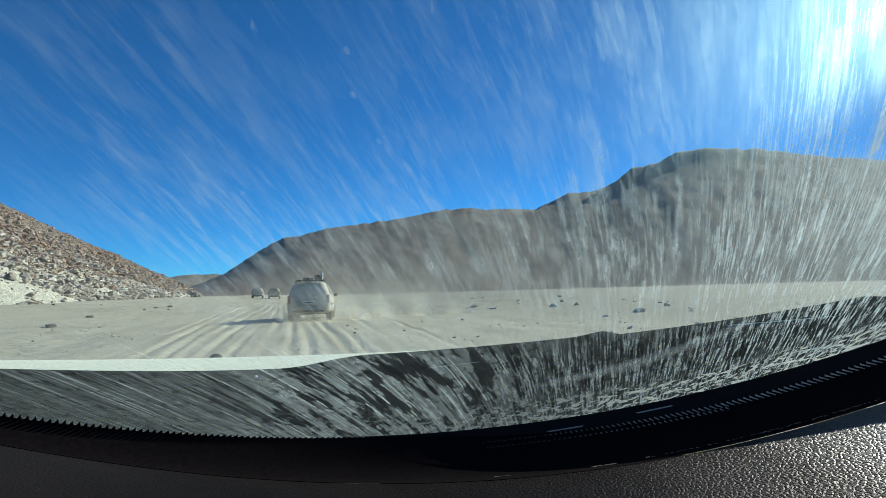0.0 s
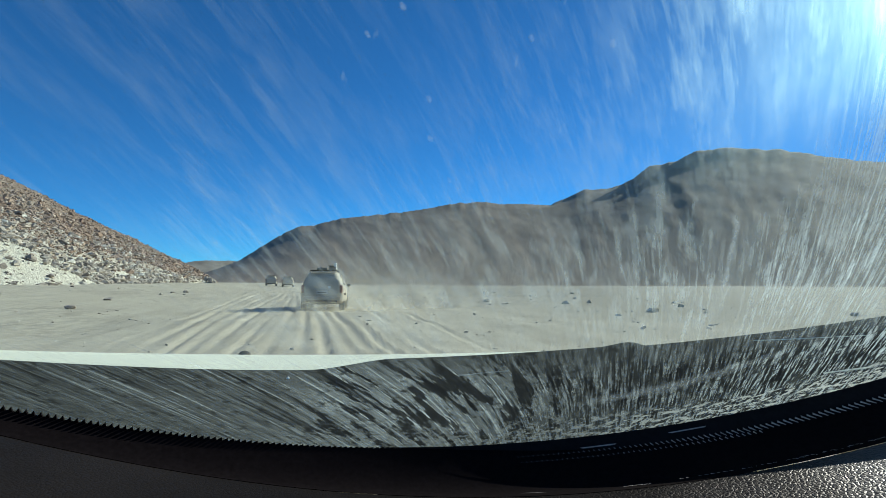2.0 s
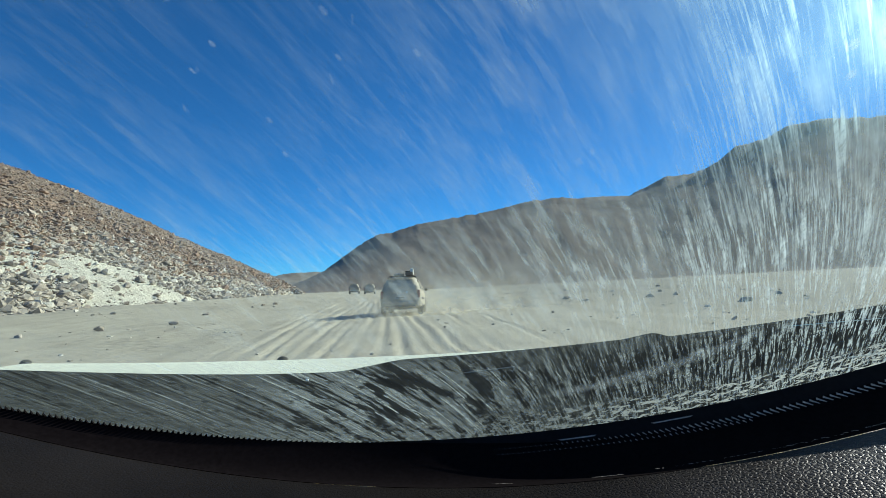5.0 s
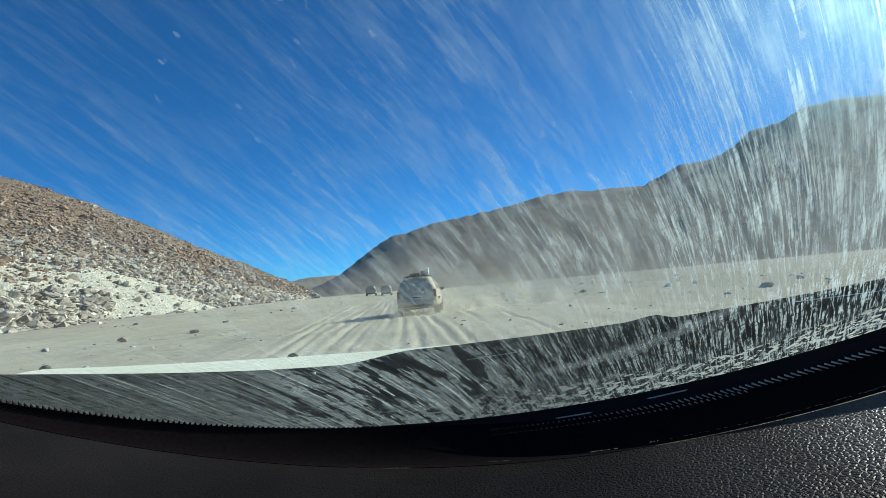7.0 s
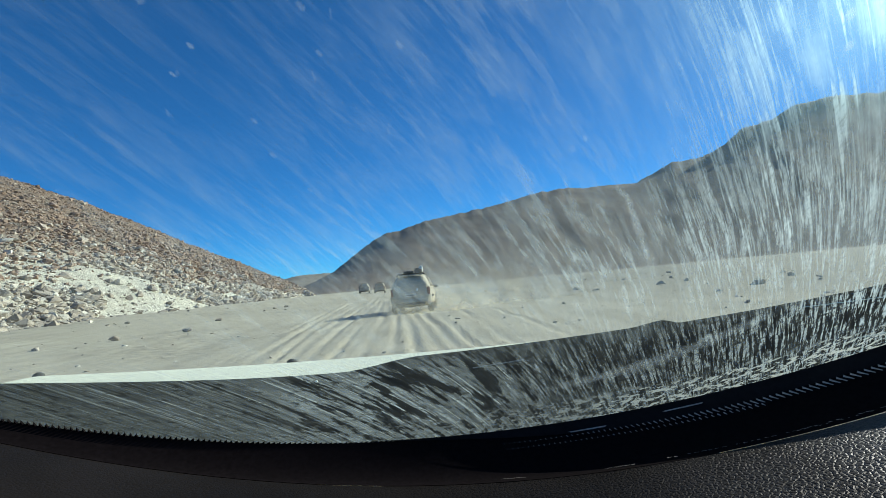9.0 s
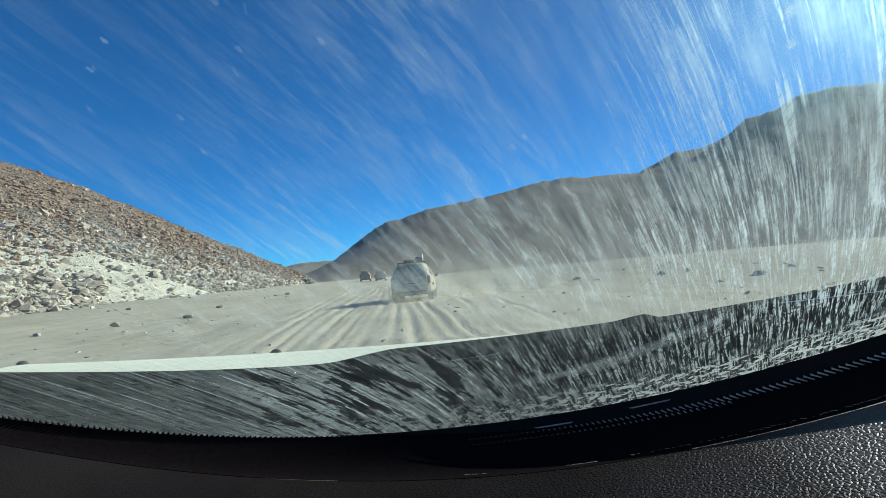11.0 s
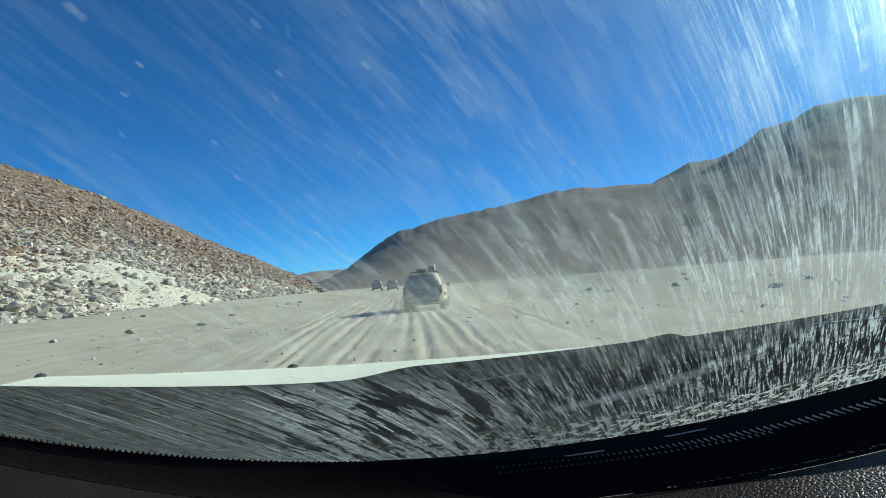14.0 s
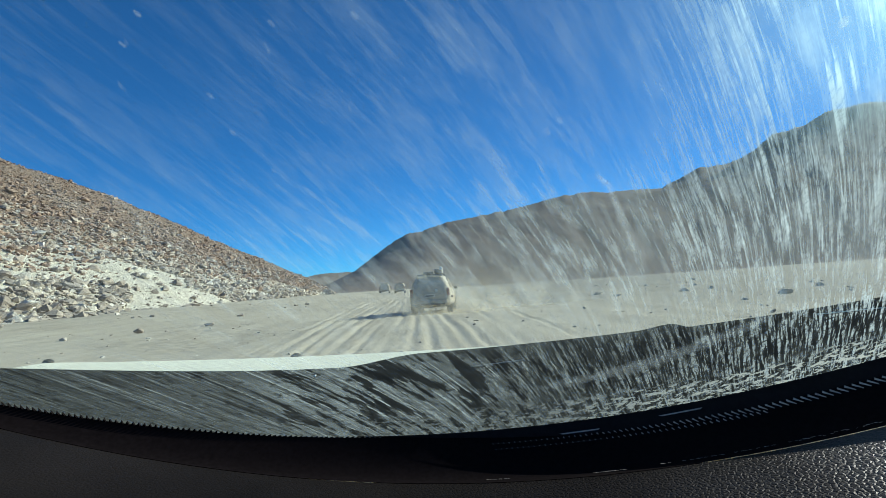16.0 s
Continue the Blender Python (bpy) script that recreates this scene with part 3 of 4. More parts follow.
# ---- cars ----
def build_wheel(parent, x, y, radius=0.37, width=0.24):
    bm = bmesh.new()
    h = width / 2
    lathe(bm, ((radius * 0.6, -h), (radius * 0.93, -h), (radius, -h * 0.75), (radius, h * 0.75), (radius * 0.93, h), (radius * 0.6, h)), 28)
    tyre = part("tyre", bm, RUBBER, parent, smooth=False)
    tyre.location = (x, y, radius)
    bm = bmesh.new()
    lathe(bm, ((0.01, -h * 0.5), (radius * 0.3, -h * 0.6), (radius * 0.55, -h * 0.35), (radius * 0.62, -h * 0.9), (radius * 0.62, h * 0.9), (radius * 0.55, h * 0.35), (radius * 0.3, h * 0.6), (0.01, h * 0.5)), 20)
    part("rim", bm, STEEL, tyre)
    return tyre


def build_car():
    """A small sport utility car, its tail at y = 0 and its nose at y = 4.3."""
    car = new("car")
    # stations: y, half width, sill height, shoulder height, roof half width, roof height
    stations = ((0.0, 0.68, 0.46, 0.98, 0.54, 1.04), (0.04, 0.80, 0.38, 1.02, 0.58, 1.22), (0.12, 0.87, 0.34, 1.04, 0.60, 1.42), (0.28, 0.91, 0.33, 1.06, 0.60, 1.60), (0.6, 0.93, 0.33, 1.06, 0.62, 1.68),
                (1.5, 0.94, 0.32, 1.05, 0.63, 1.70), (2.3, 0.94, 0.32, 1.04, 0.61, 1.64), (2.7, 0.93, 0.32, 1.03, 0.60, 1.42), (3.2, 0.92, 0.33, 1.02, 0.62, 1.08),
                (3.9, 0.88, 0.36, 0.95, 0.62, 0.99), (4.25, 0.74, 0.42, 0.82, 0.55, 0.86))
    verts = []
    for y, w, zb, zs, wr, zr in stations:
        mid = zs + (zr - zs) * 0.55
        half = ((w * 0.86, zb), (w * 0.975, zb + 0.08), (w, zb + 0.28), (w * 0.985, zs - 0.16), (w * 0.94, zs), (wr + (w * 0.94 - wr) * 0.60, mid), (wr, zr - (zr - zs) * 0.10), (wr * 0.84, zr), (0.0, zr + 0.03))
        ring = [(x, y, z) for x, z in half] + [(-x, y, z) for x, z in reversed(half[:-1])]
        verts.extend(ring)
    n = 17
    faces = [(i * n + j, i * n + (j + 1) % n, (i + 1) * n + (j + 1) % n, (i + 1) * n + j) for i in range(len(stations) - 1) for j in range(n)]
    faces += [tuple(reversed(range(n))), tuple((len(stations) - 1) * n + j for j in range(n))]
    body = mesh("body", verts, faces, PAINT, car, "dust-caked pale silver body", smooth=True)
    bev = body.modifiers.new("bevel", "BEVEL")
    bev.width, bev.segments, bev.angle_limit = 0.08, 4, radians(14)
    # rear window and side windows as raised panes in the body's slopes
    def pane(name, pts, thick=0.012):
        a, b, c, d = (Vector(p) for p in pts)
        nrm = (b - a).cross(d - a).normalized() * thick
        rim = []
        for k in range(24):
            cs, sn = math.cos(math.tau * k / 24), math.sin(math.tau * k / 24)
            p, q = (0.5 + 0.5 * math.copysign(abs(w) ** 0.42, w) for w in (cs, sn))
            rim.append((a * (1 - p) + b * p) * (1 - q) + (d * (1 - p) + c * p) * q)
        n = len(rim)
        mesh(name, [p + s * nrm for s in (1.0, -1.0) for p in rim],
             [tuple(range(n)), tuple(reversed(range(n, 2 * n)))] + [(i, i + n, (i + 1) % n + n, (i + 1) % n) for i in range(n)], DARK_GLASS, car, "dusty dark glass")
    pane("rear_window", ((-0.63, 0.045, 1.12), (0.63, 0.045, 1.12), (0.51, 0.225, 1.54), (-0.51, 0.225, 1.54)), 0.02)
    for s in (-1, 1):
        pane("side_window", ((s * 0.86, 0.75, 1.12), (s * 0.87, 1.6, 1.12), (s * 0.70, 1.6, 1.56), (s * 0.70, 0.8, 1.54)), 0.03 * s)
        pane("side_window", ((s * 0.87, 1.7, 1.12), (s * 0.87, 2.65, 1.12), (s * 0.69, 2.25, 1.52), (s * 0.70, 1.7, 1.56)), 0.03 * s)
        part("tail_light", box(bmesh.new(), (0.13, 0.12, 0.34), (s * 0.80, 0.07, 0.94), 0.04), RED, car, "dusty red tail light")
        part("wing_mirror", box(bmesh.new(), (0.16, 0.09, 0.12), (s * 1.01, 2.55, 1.10), 0.03), RUBBER, car, "black wing mirror")
        part("wheel_arch", box(bmesh.new(), (0.06, 0.86, 0.1), (s * 0.915, 0.83, 0.72), 0.03), BLACK, car)
        for y in (0.83, 3.45):
            build_wheel(car, s * 0.80, y)
        rail = tube(bmesh.new(), (s * 0.56, 0.55, 1.74), (s * 0.56, 2.1, 1.74), 0.016)
        for y in (0.6, 1.35, 2.05):
            tube(rail, (s * 0.56, y, 1.66), (s * 0.56, y, 1.74), 0.016)
        part("roof_rail", rail, BLACK, car, "black roof rail")
    for y in (0.8, 1.35, 1.9):
        part("rack_bar", tube(bmesh.new(), (-0.56, y, 1.75), (0.56, y, 1.75), 0.014), BLACK, car)
    part("spoiler", box(bmesh.new(), (1.16, 0.2, 0.035), (0, 0.26, 1.665), 0.012), PAINT, car)
    part("bumper", box(bmesh.new(), (1.56, 0.18, 0.24), (0, 0.03, 0.52), 0.08), PAINT, car, "dusty pale bumper")
    part("bumper_trim", box(bmesh.new(), (1.3, 0.05, 0.09), (0, -0.075, 0.43), 0.02), BLACK, car)
    part("tailgate_trim", box(bmesh.new(), (0.75, 0.04, 0.07), (0, 0.01, 0.93), 0.015), STEEL, car)
    plate = part("number_plate", box(bmesh.new(), (0.46, 0.02, 0.12), (0.0, -0.012, 0.80), 0.006), PLATE, car, "dusty pale number plate")
    part("plate_bar", box(bmesh.new(), (0.36, 0.008, 0.05), (0.0, -0.025, 0.80), 0.0), BLACK, plate)
    # metal bead added to the tail so that it always catches a glint
    knob = bmesh.new()
    bmesh.ops.create_uvsphere(knob, u_segments=16, v_segments=10, radius=0.06)
    bmesh.ops.scale(knob, vec=(1, 0.6, 1), verts=knob.verts)
    bmesh.ops.translate(knob, vec=(0.30, -0.01, 1.02), verts=knob.verts)
    part("badge", knob, CHROME, car, "bright metal bead added for a glint", smooth=True)
    part("exhaust", tube(bmesh.new(), (-0.5, -0.05, 0.34), (-0.5, 0.35, 0.34), 0.035), STEEL, car)
    part("floor_pan", box(bmesh.new(), (1.5, 3.9, 0.12), (0, 2.1, 0.36), 0.03), BLACK, car)
    part("exhaust_box", box(bmesh.new(), (0.6, 0.25, 0.14), (-0.1, 0.35, 0.34), 0.04), STEEL, car)
    return tagged(car, "dust-covered silver sport utility car with a roof rack", "car", "cars driving ahead in convoy")


def build_luggage():
    bag = new("luggage_box")
    part("case", box(bmesh.new(), (0.34, 0.5, 0.16), (0, 0, 0.08), 0.04), CANVAS, bag)
    part("can", box(bmesh.new(), (0.13, 0.34, 0.30), (0.12, 0, 0.17), 0.05), PLATE, bag, "pale upright can")
    part("lid", box(bmesh.new(), (0.20, 0.5, 0.04), (-0.06, 0, 0.18), 0.015), BLACK, bag)
    return tagged(bag, "brown canvas box strapped on a roof rack", "luggage")


CAR_X, CAR_Y = -0.88, 24.3
car = build_car()
CAR_POSE = pose(CAR_X, CAR_Y, plain_height(CAR_X, CAR_Y) - 0.02, 0, 0, -3.5)
car.matrix_world = CAR_POSE
bag = build_luggage()
bag.matrix_world = CAR_POSE @ pose(0.36, 1.0, 1.764)
sack = new("rolled_bag")
bm = bmesh.new()
tube(bm, (-0.35, 0, 0.06), (0.1, 0, 0.06), 0.06, 14)
part("roll", bm, CANVAS, sack)
part("strap", tube(bmesh.new(), (-0.16, 0, 0.06), (-0.13, 0, 0.06), 0.064, 14), BLACK, sack)
tagged(sack, "rolled brown canvas bag on a roof rack", "luggage")
sack.matrix_world = CAR_POSE @ pose(0.02, 1.0, 1.764)
for x, y, turn in ((-8.2, 92.0, 4), (-11.2, 96.0, 5)):
    copy_thing(car, pose(x, y, plain_height(x, y), 0, 0, turn))


def dust_material(name="airborne dust", scale=0.9, colour=(0.66, 0.62, 0.53, 1)):
    m = Mat(name)
    m.t.nodes.remove(m.b)
    thin = m.n("Attribute")
    thin.attribute_name = "thickness"
    puff = m.math("MULTIPLY", m.ramp(m.noise(scale, 5, 0.6), (0.25, 0.25), (0.75, 1.0)), thin.outputs["Fac"])
    d, tr = m.n("BsdfDiffuse", Color=colour), m.n("BsdfTranslucent", Color=colour)
    body = m.n("MixShader", Fac=0.6)
    m.put(body.inputs[1], d.outputs[0]), m.put(body.inputs[2], tr.outputs[0])
    clear = m.n("BsdfTransparent")
    out = m.n("MixShader", Fac=puff)
    m.put(out.inputs[1], clear.outputs[0]), m.put(out.inputs[2], body.outputs[0])
    m.put(m.o.inputs["Surface"], out.outputs[0])
    return m.m


DUST = dust_material()


def dust_cloud(x0, y0, wide, deep, tall, most, seed):
    """A billow of raised dust that thins out to nothing at its rim."""
    us, hs = np.linspace(-1, 1, 41), np.linspace(0, 1, 17)
    verts, thick = [], []
    for u in us:
        for h in hs:
            x = x0 + wide * u
            y = y0 + deep * (u * u - 0.4) + 0.5 * deep * h * h + 0.25 * fbm(x, h * 2, 0.8, 3, seed)
            verts.append((x, y, plain_height(x, y) - 0.05 + tall * h * (1 + 0.3 * fbm(x, seed, 0.6, 3))))
            thick.append(most * (1 - u * u) ** 1.6 * (1 - h) ** 1.3)
    ob = mesh("dust_cloud", verts, grid_faces(len(us), len(hs)), DUST, smooth=True)
    ob.data.attributes.new("thickness", "FLOAT", "POINT").data.foreach_set("value", [float(v) for v in thick])
    ob.visible_shadow = False
    return tagged(ob, "thin pale dust raised behind the car", "dust", kind="stuff")


dust_cloud(-0.35, 23.7, 2.6, 0.5, 1.7, 0.62, 1.0)
dust_cloud(-1.5, 23.5, 1.5, 0.3, 1.0, 0.55, 13.0)
dust_cloud(-2.8, 22.4, 3.0, 0.3, 0.9, 0.45, 21.0)
dust_cloud(3.2, 27.5, 6.5, 1.5, 3.0, 0.66, 5.0)
dust_cloud(1.3, 24.6, 1.6, 0.4, 1.6, 0.7, 31.0)
dust_cloud(3.4, 25.6, 3.2, 0.6, 1.9, 0.5, 43.0)
dust_cloud(9.0, 45.0, 18.0, 3.0, 5.0, 0.35, 9.0)


# ---- the vehicle that carries the camera ----
def base_y(x):
    return 0.484 - 0.29 * x * x


def base_z(x):
    return EYE - 0.130 + 0.383 * x * x + 0.0056 * x + 0.02 * max(x, 0.0) ** 3 + 0.06 * min(x, 0.0) ** 2


def dash_y(x):
    return 0.434 - 0.29 * x * x


def dash_z(x):
    return EYE - 0.153 + 0.50 * x * x - 0.047 * x - (0.04 if x < 0 else 0.02) * x ** 3


truck = new("offroad_vehicle")
XS = np.linspace(-0.54, 0.56, 64)


def glass_point(x, s, lift=0.0):
    return (x * (1 - 0.10 * s), base_y(x) - 0.80 * s, base_z(x) - 0.145 * x * x * s + 0.60 * s + lift)


def build_windscreen():
    ss = np.linspace(-0.02, 0.54, 22)
    n = len(ss)
    for name, lift, mat, lab in (("windscreen_outside", 0.006, GLASS_DUST, "outer glass caked with streaked dust"), ("windscreen_inside", 0.0, GLASS, "clear inner glass")):
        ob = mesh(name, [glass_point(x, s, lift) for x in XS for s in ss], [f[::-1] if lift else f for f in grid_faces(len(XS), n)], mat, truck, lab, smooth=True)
        uv = ob.data.uv_layers.new(name="UVMap")
        flat = [(float(x), float(s)) for x in XS for s in ss]
        for loop in ob.data.loops:
            uv.data[loop.index].uv = flat[loop.vertex_index]
        ob.visible_shadow = False


build_windscreen()


def strip(name, rows, material, label="", smooth=True):
    """A sheet through several curves, each a list of points."""
    n = len(rows[0])
    verts = [p for row in rows for p in row]
    return mesh(name, verts, grid_faces(len(rows), n), material, truck, label, smooth)


MUD = dust_material("dried mud film", 420.0, (0.82, 0.86, 0.90, 1))


def mud_mark(name, spine, width, most, label):
    """A smear of dried mud along a line of (x, slope) places on the outer glass, thin at its rim."""
    pts = [Vector(p) for p in spine]
    line = []
    for a, b in zip(pts, pts[1:]):
        line += [a.lerp(b, k / 6) for k in range(6)]
    line.append(pts[-1])
    verts, thick = [], []
    for i, p in enumerate(line):
        q = i / (len(line) - 1)
        along = (line[min(i + 1, len(line) - 1)] - line[max(i - 1, 0)]).normalized()
        side = Vector((-along.y, along.x))
        w = width * (0.55 + 0.45 * math.sin(math.pi * q)) * (1 + 0.5 * noise.noise(Vector((i * 0.6, p.x * 90, 0))))
        for j in range(7):
            e = (j - 3) / 3
            c2 = p + side * w * e
            verts.append(glass_point(c2.x, c2.y, 0.008))
            thick.append(most * (1 - e * e) * min(1, 6 * q, 6 * (1 - q)))
    ob = mesh(name, verts, grid_faces(len(line), 7), MUD, truck, label, smooth=True)
    ob.data.attributes.new("thickness", "FLOAT", "POINT").data.foreach_set("value", [float(t) for t in thick])
    ob.visible_shadow = False


mud_mark("mud_smear", ((0.076, 0.267), (0.085, 0.258), (0.094, 0.237), (0.106, 0.210), (0.113, 0.190)), 0.0020, 0.42, "pale dried drip on the glass")
mud_mark("mud_smear", ((0.051, 0.097), (0.0535, 0.088), (0.057, 0.080)), 0.0014, 0.45, "pale dried drip on the glass")
mud_mark("wiper_arc", ((0.06, 0.052), (0.10, 0.058), (0.14, 0.066), (0.175, 0.080), (0.20, 0.093), (0.225, 0.104)), 0.011, 0.22, "faint grey arc wiped in the dust")
for sx, sv, size, most in ((-0.115, 0.372, 0.0055, 0.40), (-0.103, 0.354, 0.0024, 0.55), (-0.114, 0.342, 0.0022, 0.5), (0.056, 0.300, 0.0030, 0.45), (0.051, 0.295, 0.0036, 0.4),
                           (-0.056, 0.351, 0.0024, 0.4), (-0.089, 0.321, 0.0026, 0.35), (-0.059, 0.369, 0.0032, 0.35), (0.157, 0.339, 0.0052, 1.2), (0.164, 0.324, 0.0045, 1.2),
                           (0.129, 0.319, 0.0032, 0.6), (-0.025, 0.353, 0.003, 0.4), (-0.086, 0.303, 0.0028, 0.4), (-0.074, 0.282, 0.0024, 0.4)):
    lean = Vector((-0.32 - 8 * sv ** 3, 1.0)).normalized() * size * 0.7
    mud_mark("mud_spot", ((sx - lean.x, sv - lean.y), (sx, sv), (sx + lean.x, sv + lean.y)), size * 0.5, most * 0.5, "pale dried mud spot on the glass")

# black trim between glass and dashboard
rows = []
for k in np.linspace(0, 1, 25):
    dip = -0.012 * math.sin(math.pi * k)
    rows.append([(x, base_y(x) * (1 - k) + dash_y(x) * k, base_z(x) * (1 - k) + dash_z(x) * k + dip) for x in XS])
strip("windscreen_trim", rows, BLACK, "black trim along the lower edge of the windscreen")
# dashboard skin, falling towards the cabin
rows = []
for k, (dy, dz) in enumerate(((0.0, -0.0004), (-0.004, 0.0), (-0.03, 0.001), (-0.1, 0.0), (-0.2, -0.004), (-0.32, -0.014), (-0.42, -0.03), (-0.47, -0.07), (-0.48, -0.25))):
    rows.append([(x, dash_y(x) + dy, dash_z(x) + dz) for x in XS])
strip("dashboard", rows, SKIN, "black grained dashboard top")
# saw-toothed edge of the black glass border
bm = bmesh.new()
x = -0.53
while x < -0.02:
    tip = 0.006 if x < 0 else -0.004
    tall = 0.0048 * float(smoothstep(0.06, 0.28, abs(x + 0.04))) + 0.0005
    pts = [glass_point(x, -0.004, 0.001), glass_point(x + 0.0034, -0.004, 0.001), glass_point(x + 0.0020 + tip * 0.5, tall, 0.001)]
    low = [(p[0], p[1], p[2] - 0.002) for p in pts]
    a = [bm.verts.new(p) for p in pts]
    b = [bm.verts.new(p) for p in low]
    bm.faces.new(a)
    bm.faces.new(b[::-1])
    for i in range(3):
        bm.faces.new((a[i], b[i], b[(i + 1) % 3], a[(i + 1) % 3]))
    x += 0.0042
part("glass_border_teeth", bm, BLACK, truck, "black saw-toothed glass border")["kind"] = "stuff"


# light through gaps in the border's dot print, as pale strokes, slanted and growing towards the pillar
def trim_point(x, k, lift):
    return Vector((x, base_y(x) * (1 - k) + dash_y(x) * k, base_z(x) * (1 - k) + dash_z(x) * k - 0.012 * math.sin(math.pi * k) + lift))


bm = bmesh.new()


def stroke(x, k, run, drop, w):
    """A slanted pale stroke of light in the print, from (x, k) down towards the pillar."""
    pts = [trim_point(x, k, 0.0022), trim_point(x + run, k + drop, 0.0022), trim_point(x + run + w * 0.4, k + drop - w * 9, 0.0022), trim_point(x + w, k - w * 26, 0.0022)]
    bm.faces.new([bm.verts.new(p) for p in pts])


rnd = random.Random(5)
x = 0.03
while x < 0.55:
    grow = float(smoothstep(0.05, 0.30, x))
    stroke(x, 0.17 + 0.03 * grow, 0.0008 + 0.0054 * grow, 0.010 + 0.045 * grow, 0.0003 + 0.0005 * grow)
    if x < 0.24:
        stroke(x + 0.002, 0.235 + 0.02 * grow, 0.0008 + 0.002 * grow, 0.010 + 0.02 * grow, 0.0003 + 0.0004 * grow)
    x += 0.0044 + 0.0008 * grow
x = 0.15
while x < 0.55:
    if rnd.random() < 0.8:
        stroke(x, 0.885 + 0.01 * rnd.random(), 0.002 + 0.002 * rnd.random(), 0.01, 0.0004 + 0.0005 * rnd.random())
    if x > 0.24 and rnd.random() < 0.7:
        stroke(x + 0.002, 0.92 + 0.015 * rnd.random(), 0.002, 0.01, 0.0006 * rnd.random() + 0.0003)
    x += 0.0052
# thin pale patches painted as reflections on the trim
for x0, x1, k in ((0.085, 0.118, 0.13), (0.165, 0.20, 0.09), (0.10, 0.125, 0.975), (0.02, 0.04, 0.97)):
    bm.faces.new([bm.verts.new(trim_point(a, b, 0.0022)) for a, b in ((x0, k), (x1, k - 0.004), (x1 - 0.002, k + 0.010), (x0 + 0.003, k + 0.012))])
part("dot_print", bm, PRINT_LIGHT, truck, "pale painted light in the dotted glass border's gaps, with glints")["kind"] = "stuff"
rows = []
for e in np.linspace(0, 1, 7):
    rows.append([tuple(trim_point(x, 0.005 + 0.165 * e * float(smoothstep(-0.1, 0.16, x)), 0.0012)) for x in XS])
strip("glass_border", rows, FRIT, "blue-black border along the foot of the glass")
# glass, trim and dashboard are drawn for an eye close to them: set them at their true distance and size
for ob in truck.children:
    ob.matrix_basis = Matrix.Translation((0, 0, EYE)) @ Matrix.Scale(1.5, 4) @ Matrix.Translation((0, 0, -EYE))


# bonnet
def bonnet_z(x, y):
    """Height of the dark bonnet panel; y runs from the scuttle to its front edge."""
    z = EYE - 0.155 + 0.054 * x * x + 0.0223 * x
    rise = 0.018 * float(smoothstep(-0.235, -0.06, x)) - 0.006
    rise += 0.018 * float(smoothstep(-0.2, -1.0, x))
    rise += 0.006 * float(smoothstep(0.38, 0.45, x)) - 0.011 * float(smoothstep(0.455, 0.488, x))
    return z + rise - 0.062 * ((1.18 - y) / 0.43) ** 1.5 * (1 - abs(x) * 0.4)


bx = np.linspace(-1.0, 1.12, 160)
by = np.linspace(0.735, 1.18, 13)
bonnet = mesh("bonnet", [(x, y - 0.03 * x * x, bonnet_z(x, y)) for y in by for x in bx]
              + [(x, 1.184 - 0.03 * x * x, bonnet_z(x, 1.18) - 0.004) for x in bx] + [(x, 1.185 - 0.03 * x * x, bonnet_z(x, 1.18) - 0.04) for x in bx],
              grid_faces(len(by) + 2, len(bx)), BONNET, truck, "dusty dark grey bonnet panel", smooth=True)


def lip_z(x):
    """Height of the pale bonnet's front edge."""
    return EYE - 0.169 + 0.029 * x * x - 0.0022 * x


rows = []
for y, dz in ((1.15, -0.006), (1.18, 0.0), (1.21, 0.0035), (1.28, 0.0055), (1.36, 0.005), (1.42, 0.003), (1.45, 0.0), (1.465, -0.008), (1.475, -0.03), (1.48, -0.09), (1.49, -0.5)):
    rows.append([(x, y - 0.03 * x * x, lip_z(x) + dz) for x in bx])
strip("bonnet_lip", rows, WHITE, "pale shiny front part of the bonnet")
for x in (-0.395, -1.01):
    bm = bmesh.new()
    bmesh.ops.create_uvsphere(bm, u_segments=14, v_segments=8, radius=1.0)
    bmesh.ops.scale(bm, vec=(0.0145, 0.012, 0.011), verts=bm.verts)
    ob = part("rubber_stop", bm, RUBBER, truck, "round dark rubber stop", smooth=True)
    ob.location = (x, 1.445 - 0.03 * x * x, lip_z(x) - 0.001)
bm = bmesh.new()
bmesh.ops.create_icosphere(bm, subdivisions=2, radius=0.0028)
ob = part("washer_jet", bm, MIRROR_WHITE, truck, "small pale washer jet", smooth=True)
ob.location = (-0.265, 1.10, bonnet_z(-0.265, 1.10) + 0.0015)

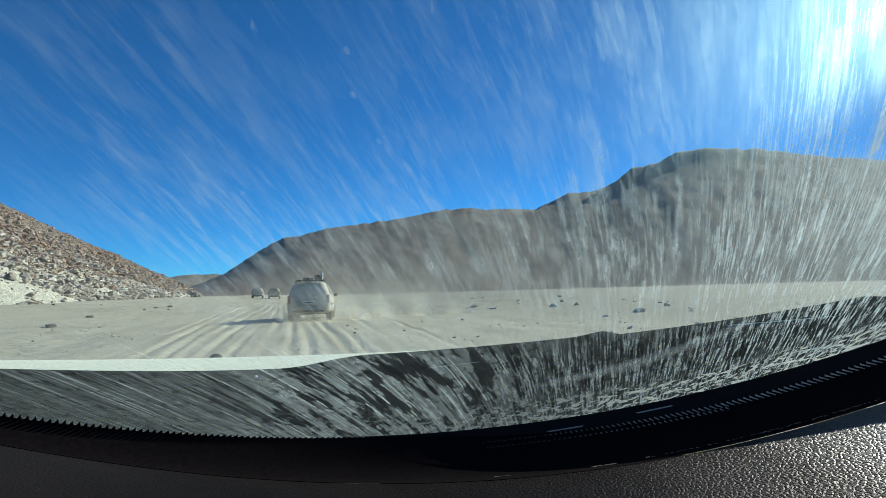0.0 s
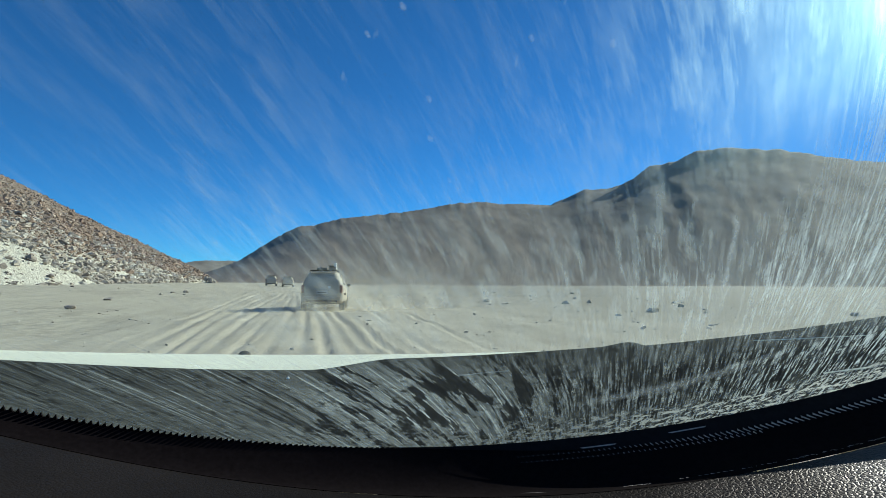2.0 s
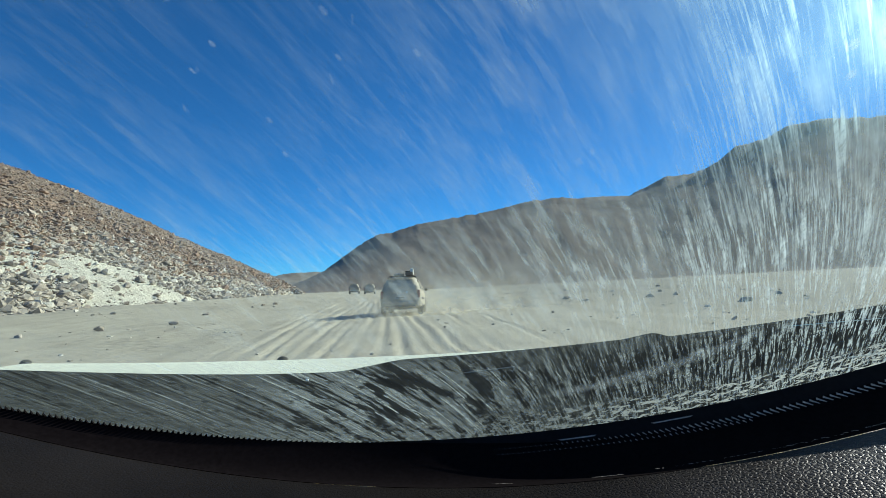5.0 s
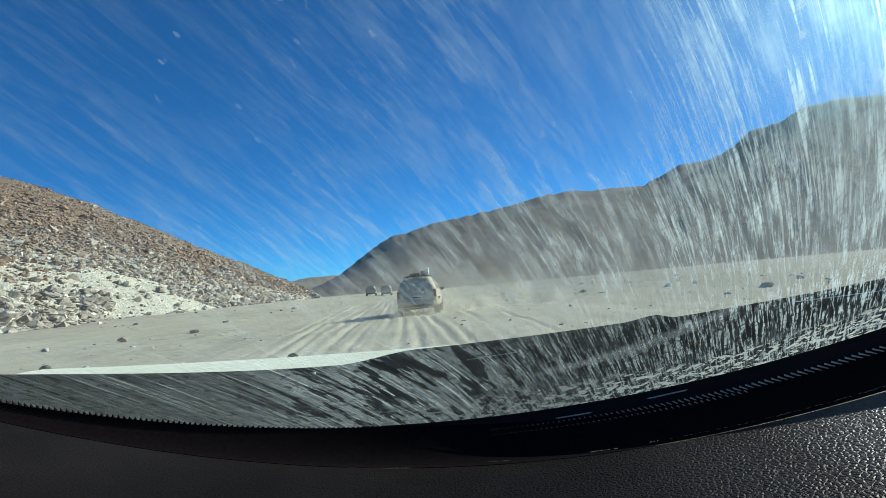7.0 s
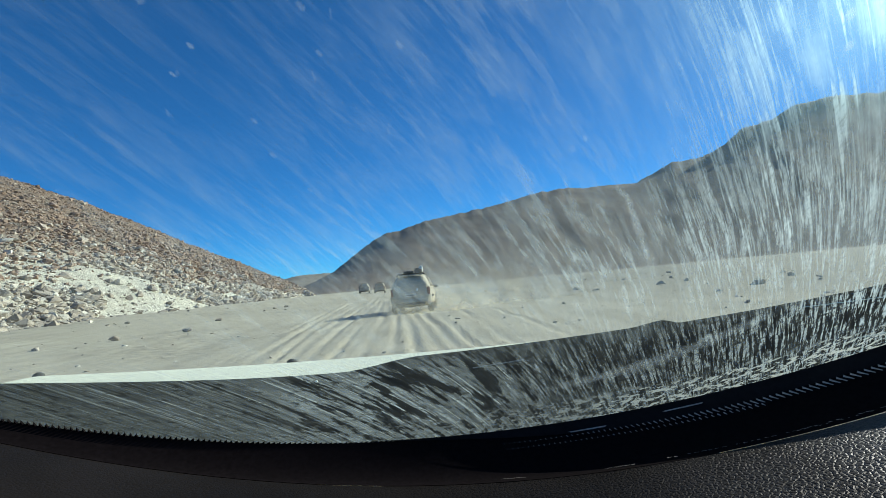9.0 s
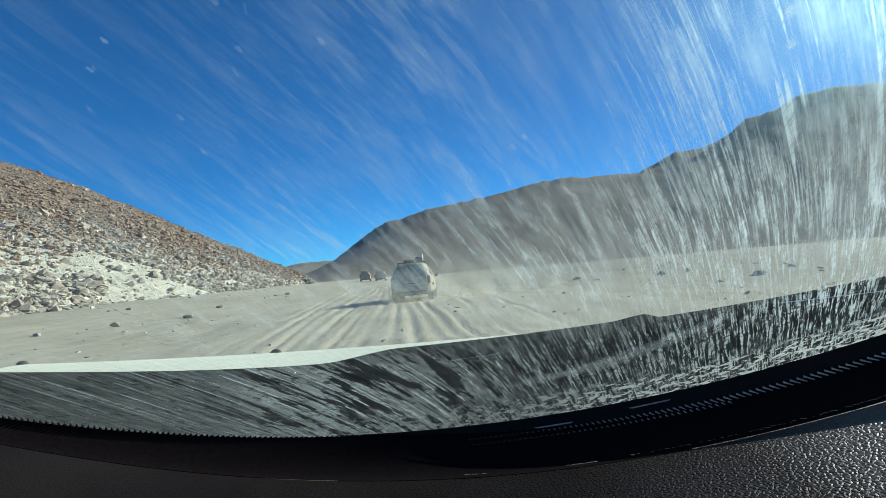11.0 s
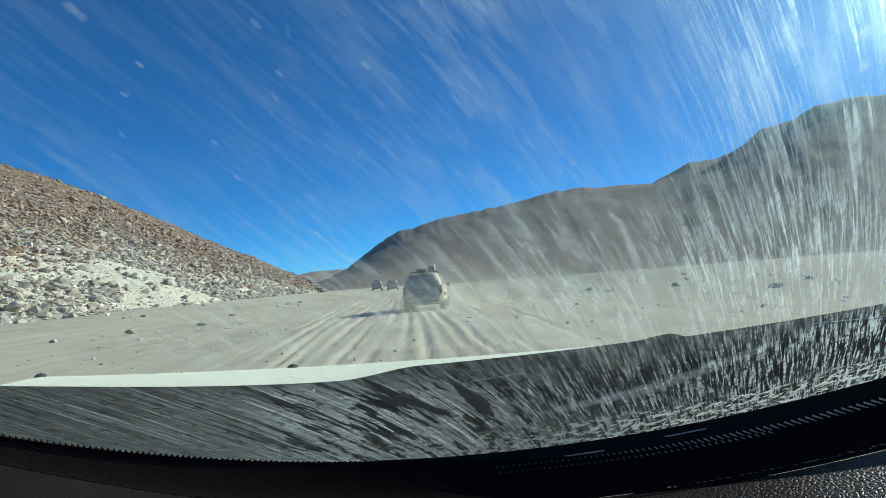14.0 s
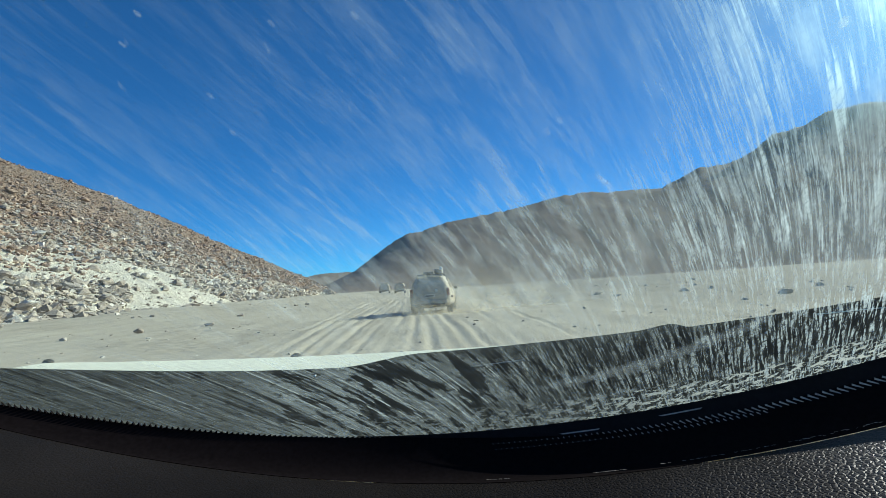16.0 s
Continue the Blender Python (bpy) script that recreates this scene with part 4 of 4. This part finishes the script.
crease = tube(bmesh.new(), (0.035, 1.02, bonnet_z(0.035, 1.02) + 0.0005), (0.13, 1.03, bonnet_z(0.13, 1.03) + 0.0005), 0.0012, 6)
part("bonnet_crease", crease, STEEL, truck, "pale scratch along the bonnet")
edge = bmesh.new()
line = [(x, 1.072 - 0.4 * (x - 0.76), 0.0) for x in (0.70, 0.74, 0.78, 0.82, 0.86, 0.90)]
for a, b in zip(line, line[1:]):
    tube(edge, (a[0], a[1], bonnet_z(a[0], a[1]) + 0.001), (b[0], b[1], bonnet_z(b[0], b[1]) + 0.001), 0.0016, 6)
part("bonnet_seam", edge, WHITE, truck, "pale worn seam of the bonnet")
seam = tube(bmesh.new(), (0.637, 0.86, bonnet_z(0.637, 0.872) + 0.0005), (0.73, 0.853, bonnet_z(0.73, 0.869) + 0.0005), 0.0014, 6)
part("bonnet_seam", seam, WHITE, truck, "pale worn seam of the bonnet")

# plain shell that closes the cabin and carries it
part("roof", box(bmesh.new(), (1.5, 1.75, 0.05), (0.02, -0.93, 1.80), 0.02), LINING, truck, "plain cabin roof")
part("rear_panel", box(bmesh.new(), (1.7, 0.05, 1.35), (0.02, -1.82, 1.13), 0.02), LINING, truck, "plain cabin back")
for s in (-1, 1):
    part("door_panel", box(bmesh.new(), (0.06, 2.3, 0.85), (0.04 + s * 0.9, -0.66, 0.85), 0.03), WHITE, truck, "pale painted door")
    part("wing", box(bmesh.new(), (0.10, 1.45, 0.62), (0.06 + s * 1.0, 0.5, 0.85), 0.04), WHITE, truck, "pale painted wing")
    for y in (0.55, -1.45):
        build_wheel(truck, 0.06 + s * 0.86, y, 0.41, 0.26)
for s in (-1, 1):
    part("front_pillar", tube(bmesh.new(), (0.04 + s * 0.87, 0.32, 1.26), (0.02 + s * 0.72, -0.08, 1.79), 0.03), BLACK, truck, "plain cabin pillar")
    part("rear_pillar", tube(bmesh.new(), (0.04 + s * 0.87, -1.1, 1.26), (0.02 + s * 0.72, -1.1, 1.79), 0.04), BLACK, truck, "plain cabin pillar")
part("scuttle", box(bmesh.new(), (1.84, 0.12, 0.06), (0.05, 0.72, 1.16), 0.02), BLACK, truck, "black panel below the windscreen")
part("cabin_floor", box(bmesh.new(), (1.8, 2.9, 0.08), (0.04, -0.4, 0.5), 0.02), LINING, truck, "plain cabin floor")
tagged(truck, "pale off-road vehicle with a dusty windscreen and black dashboard", "car")
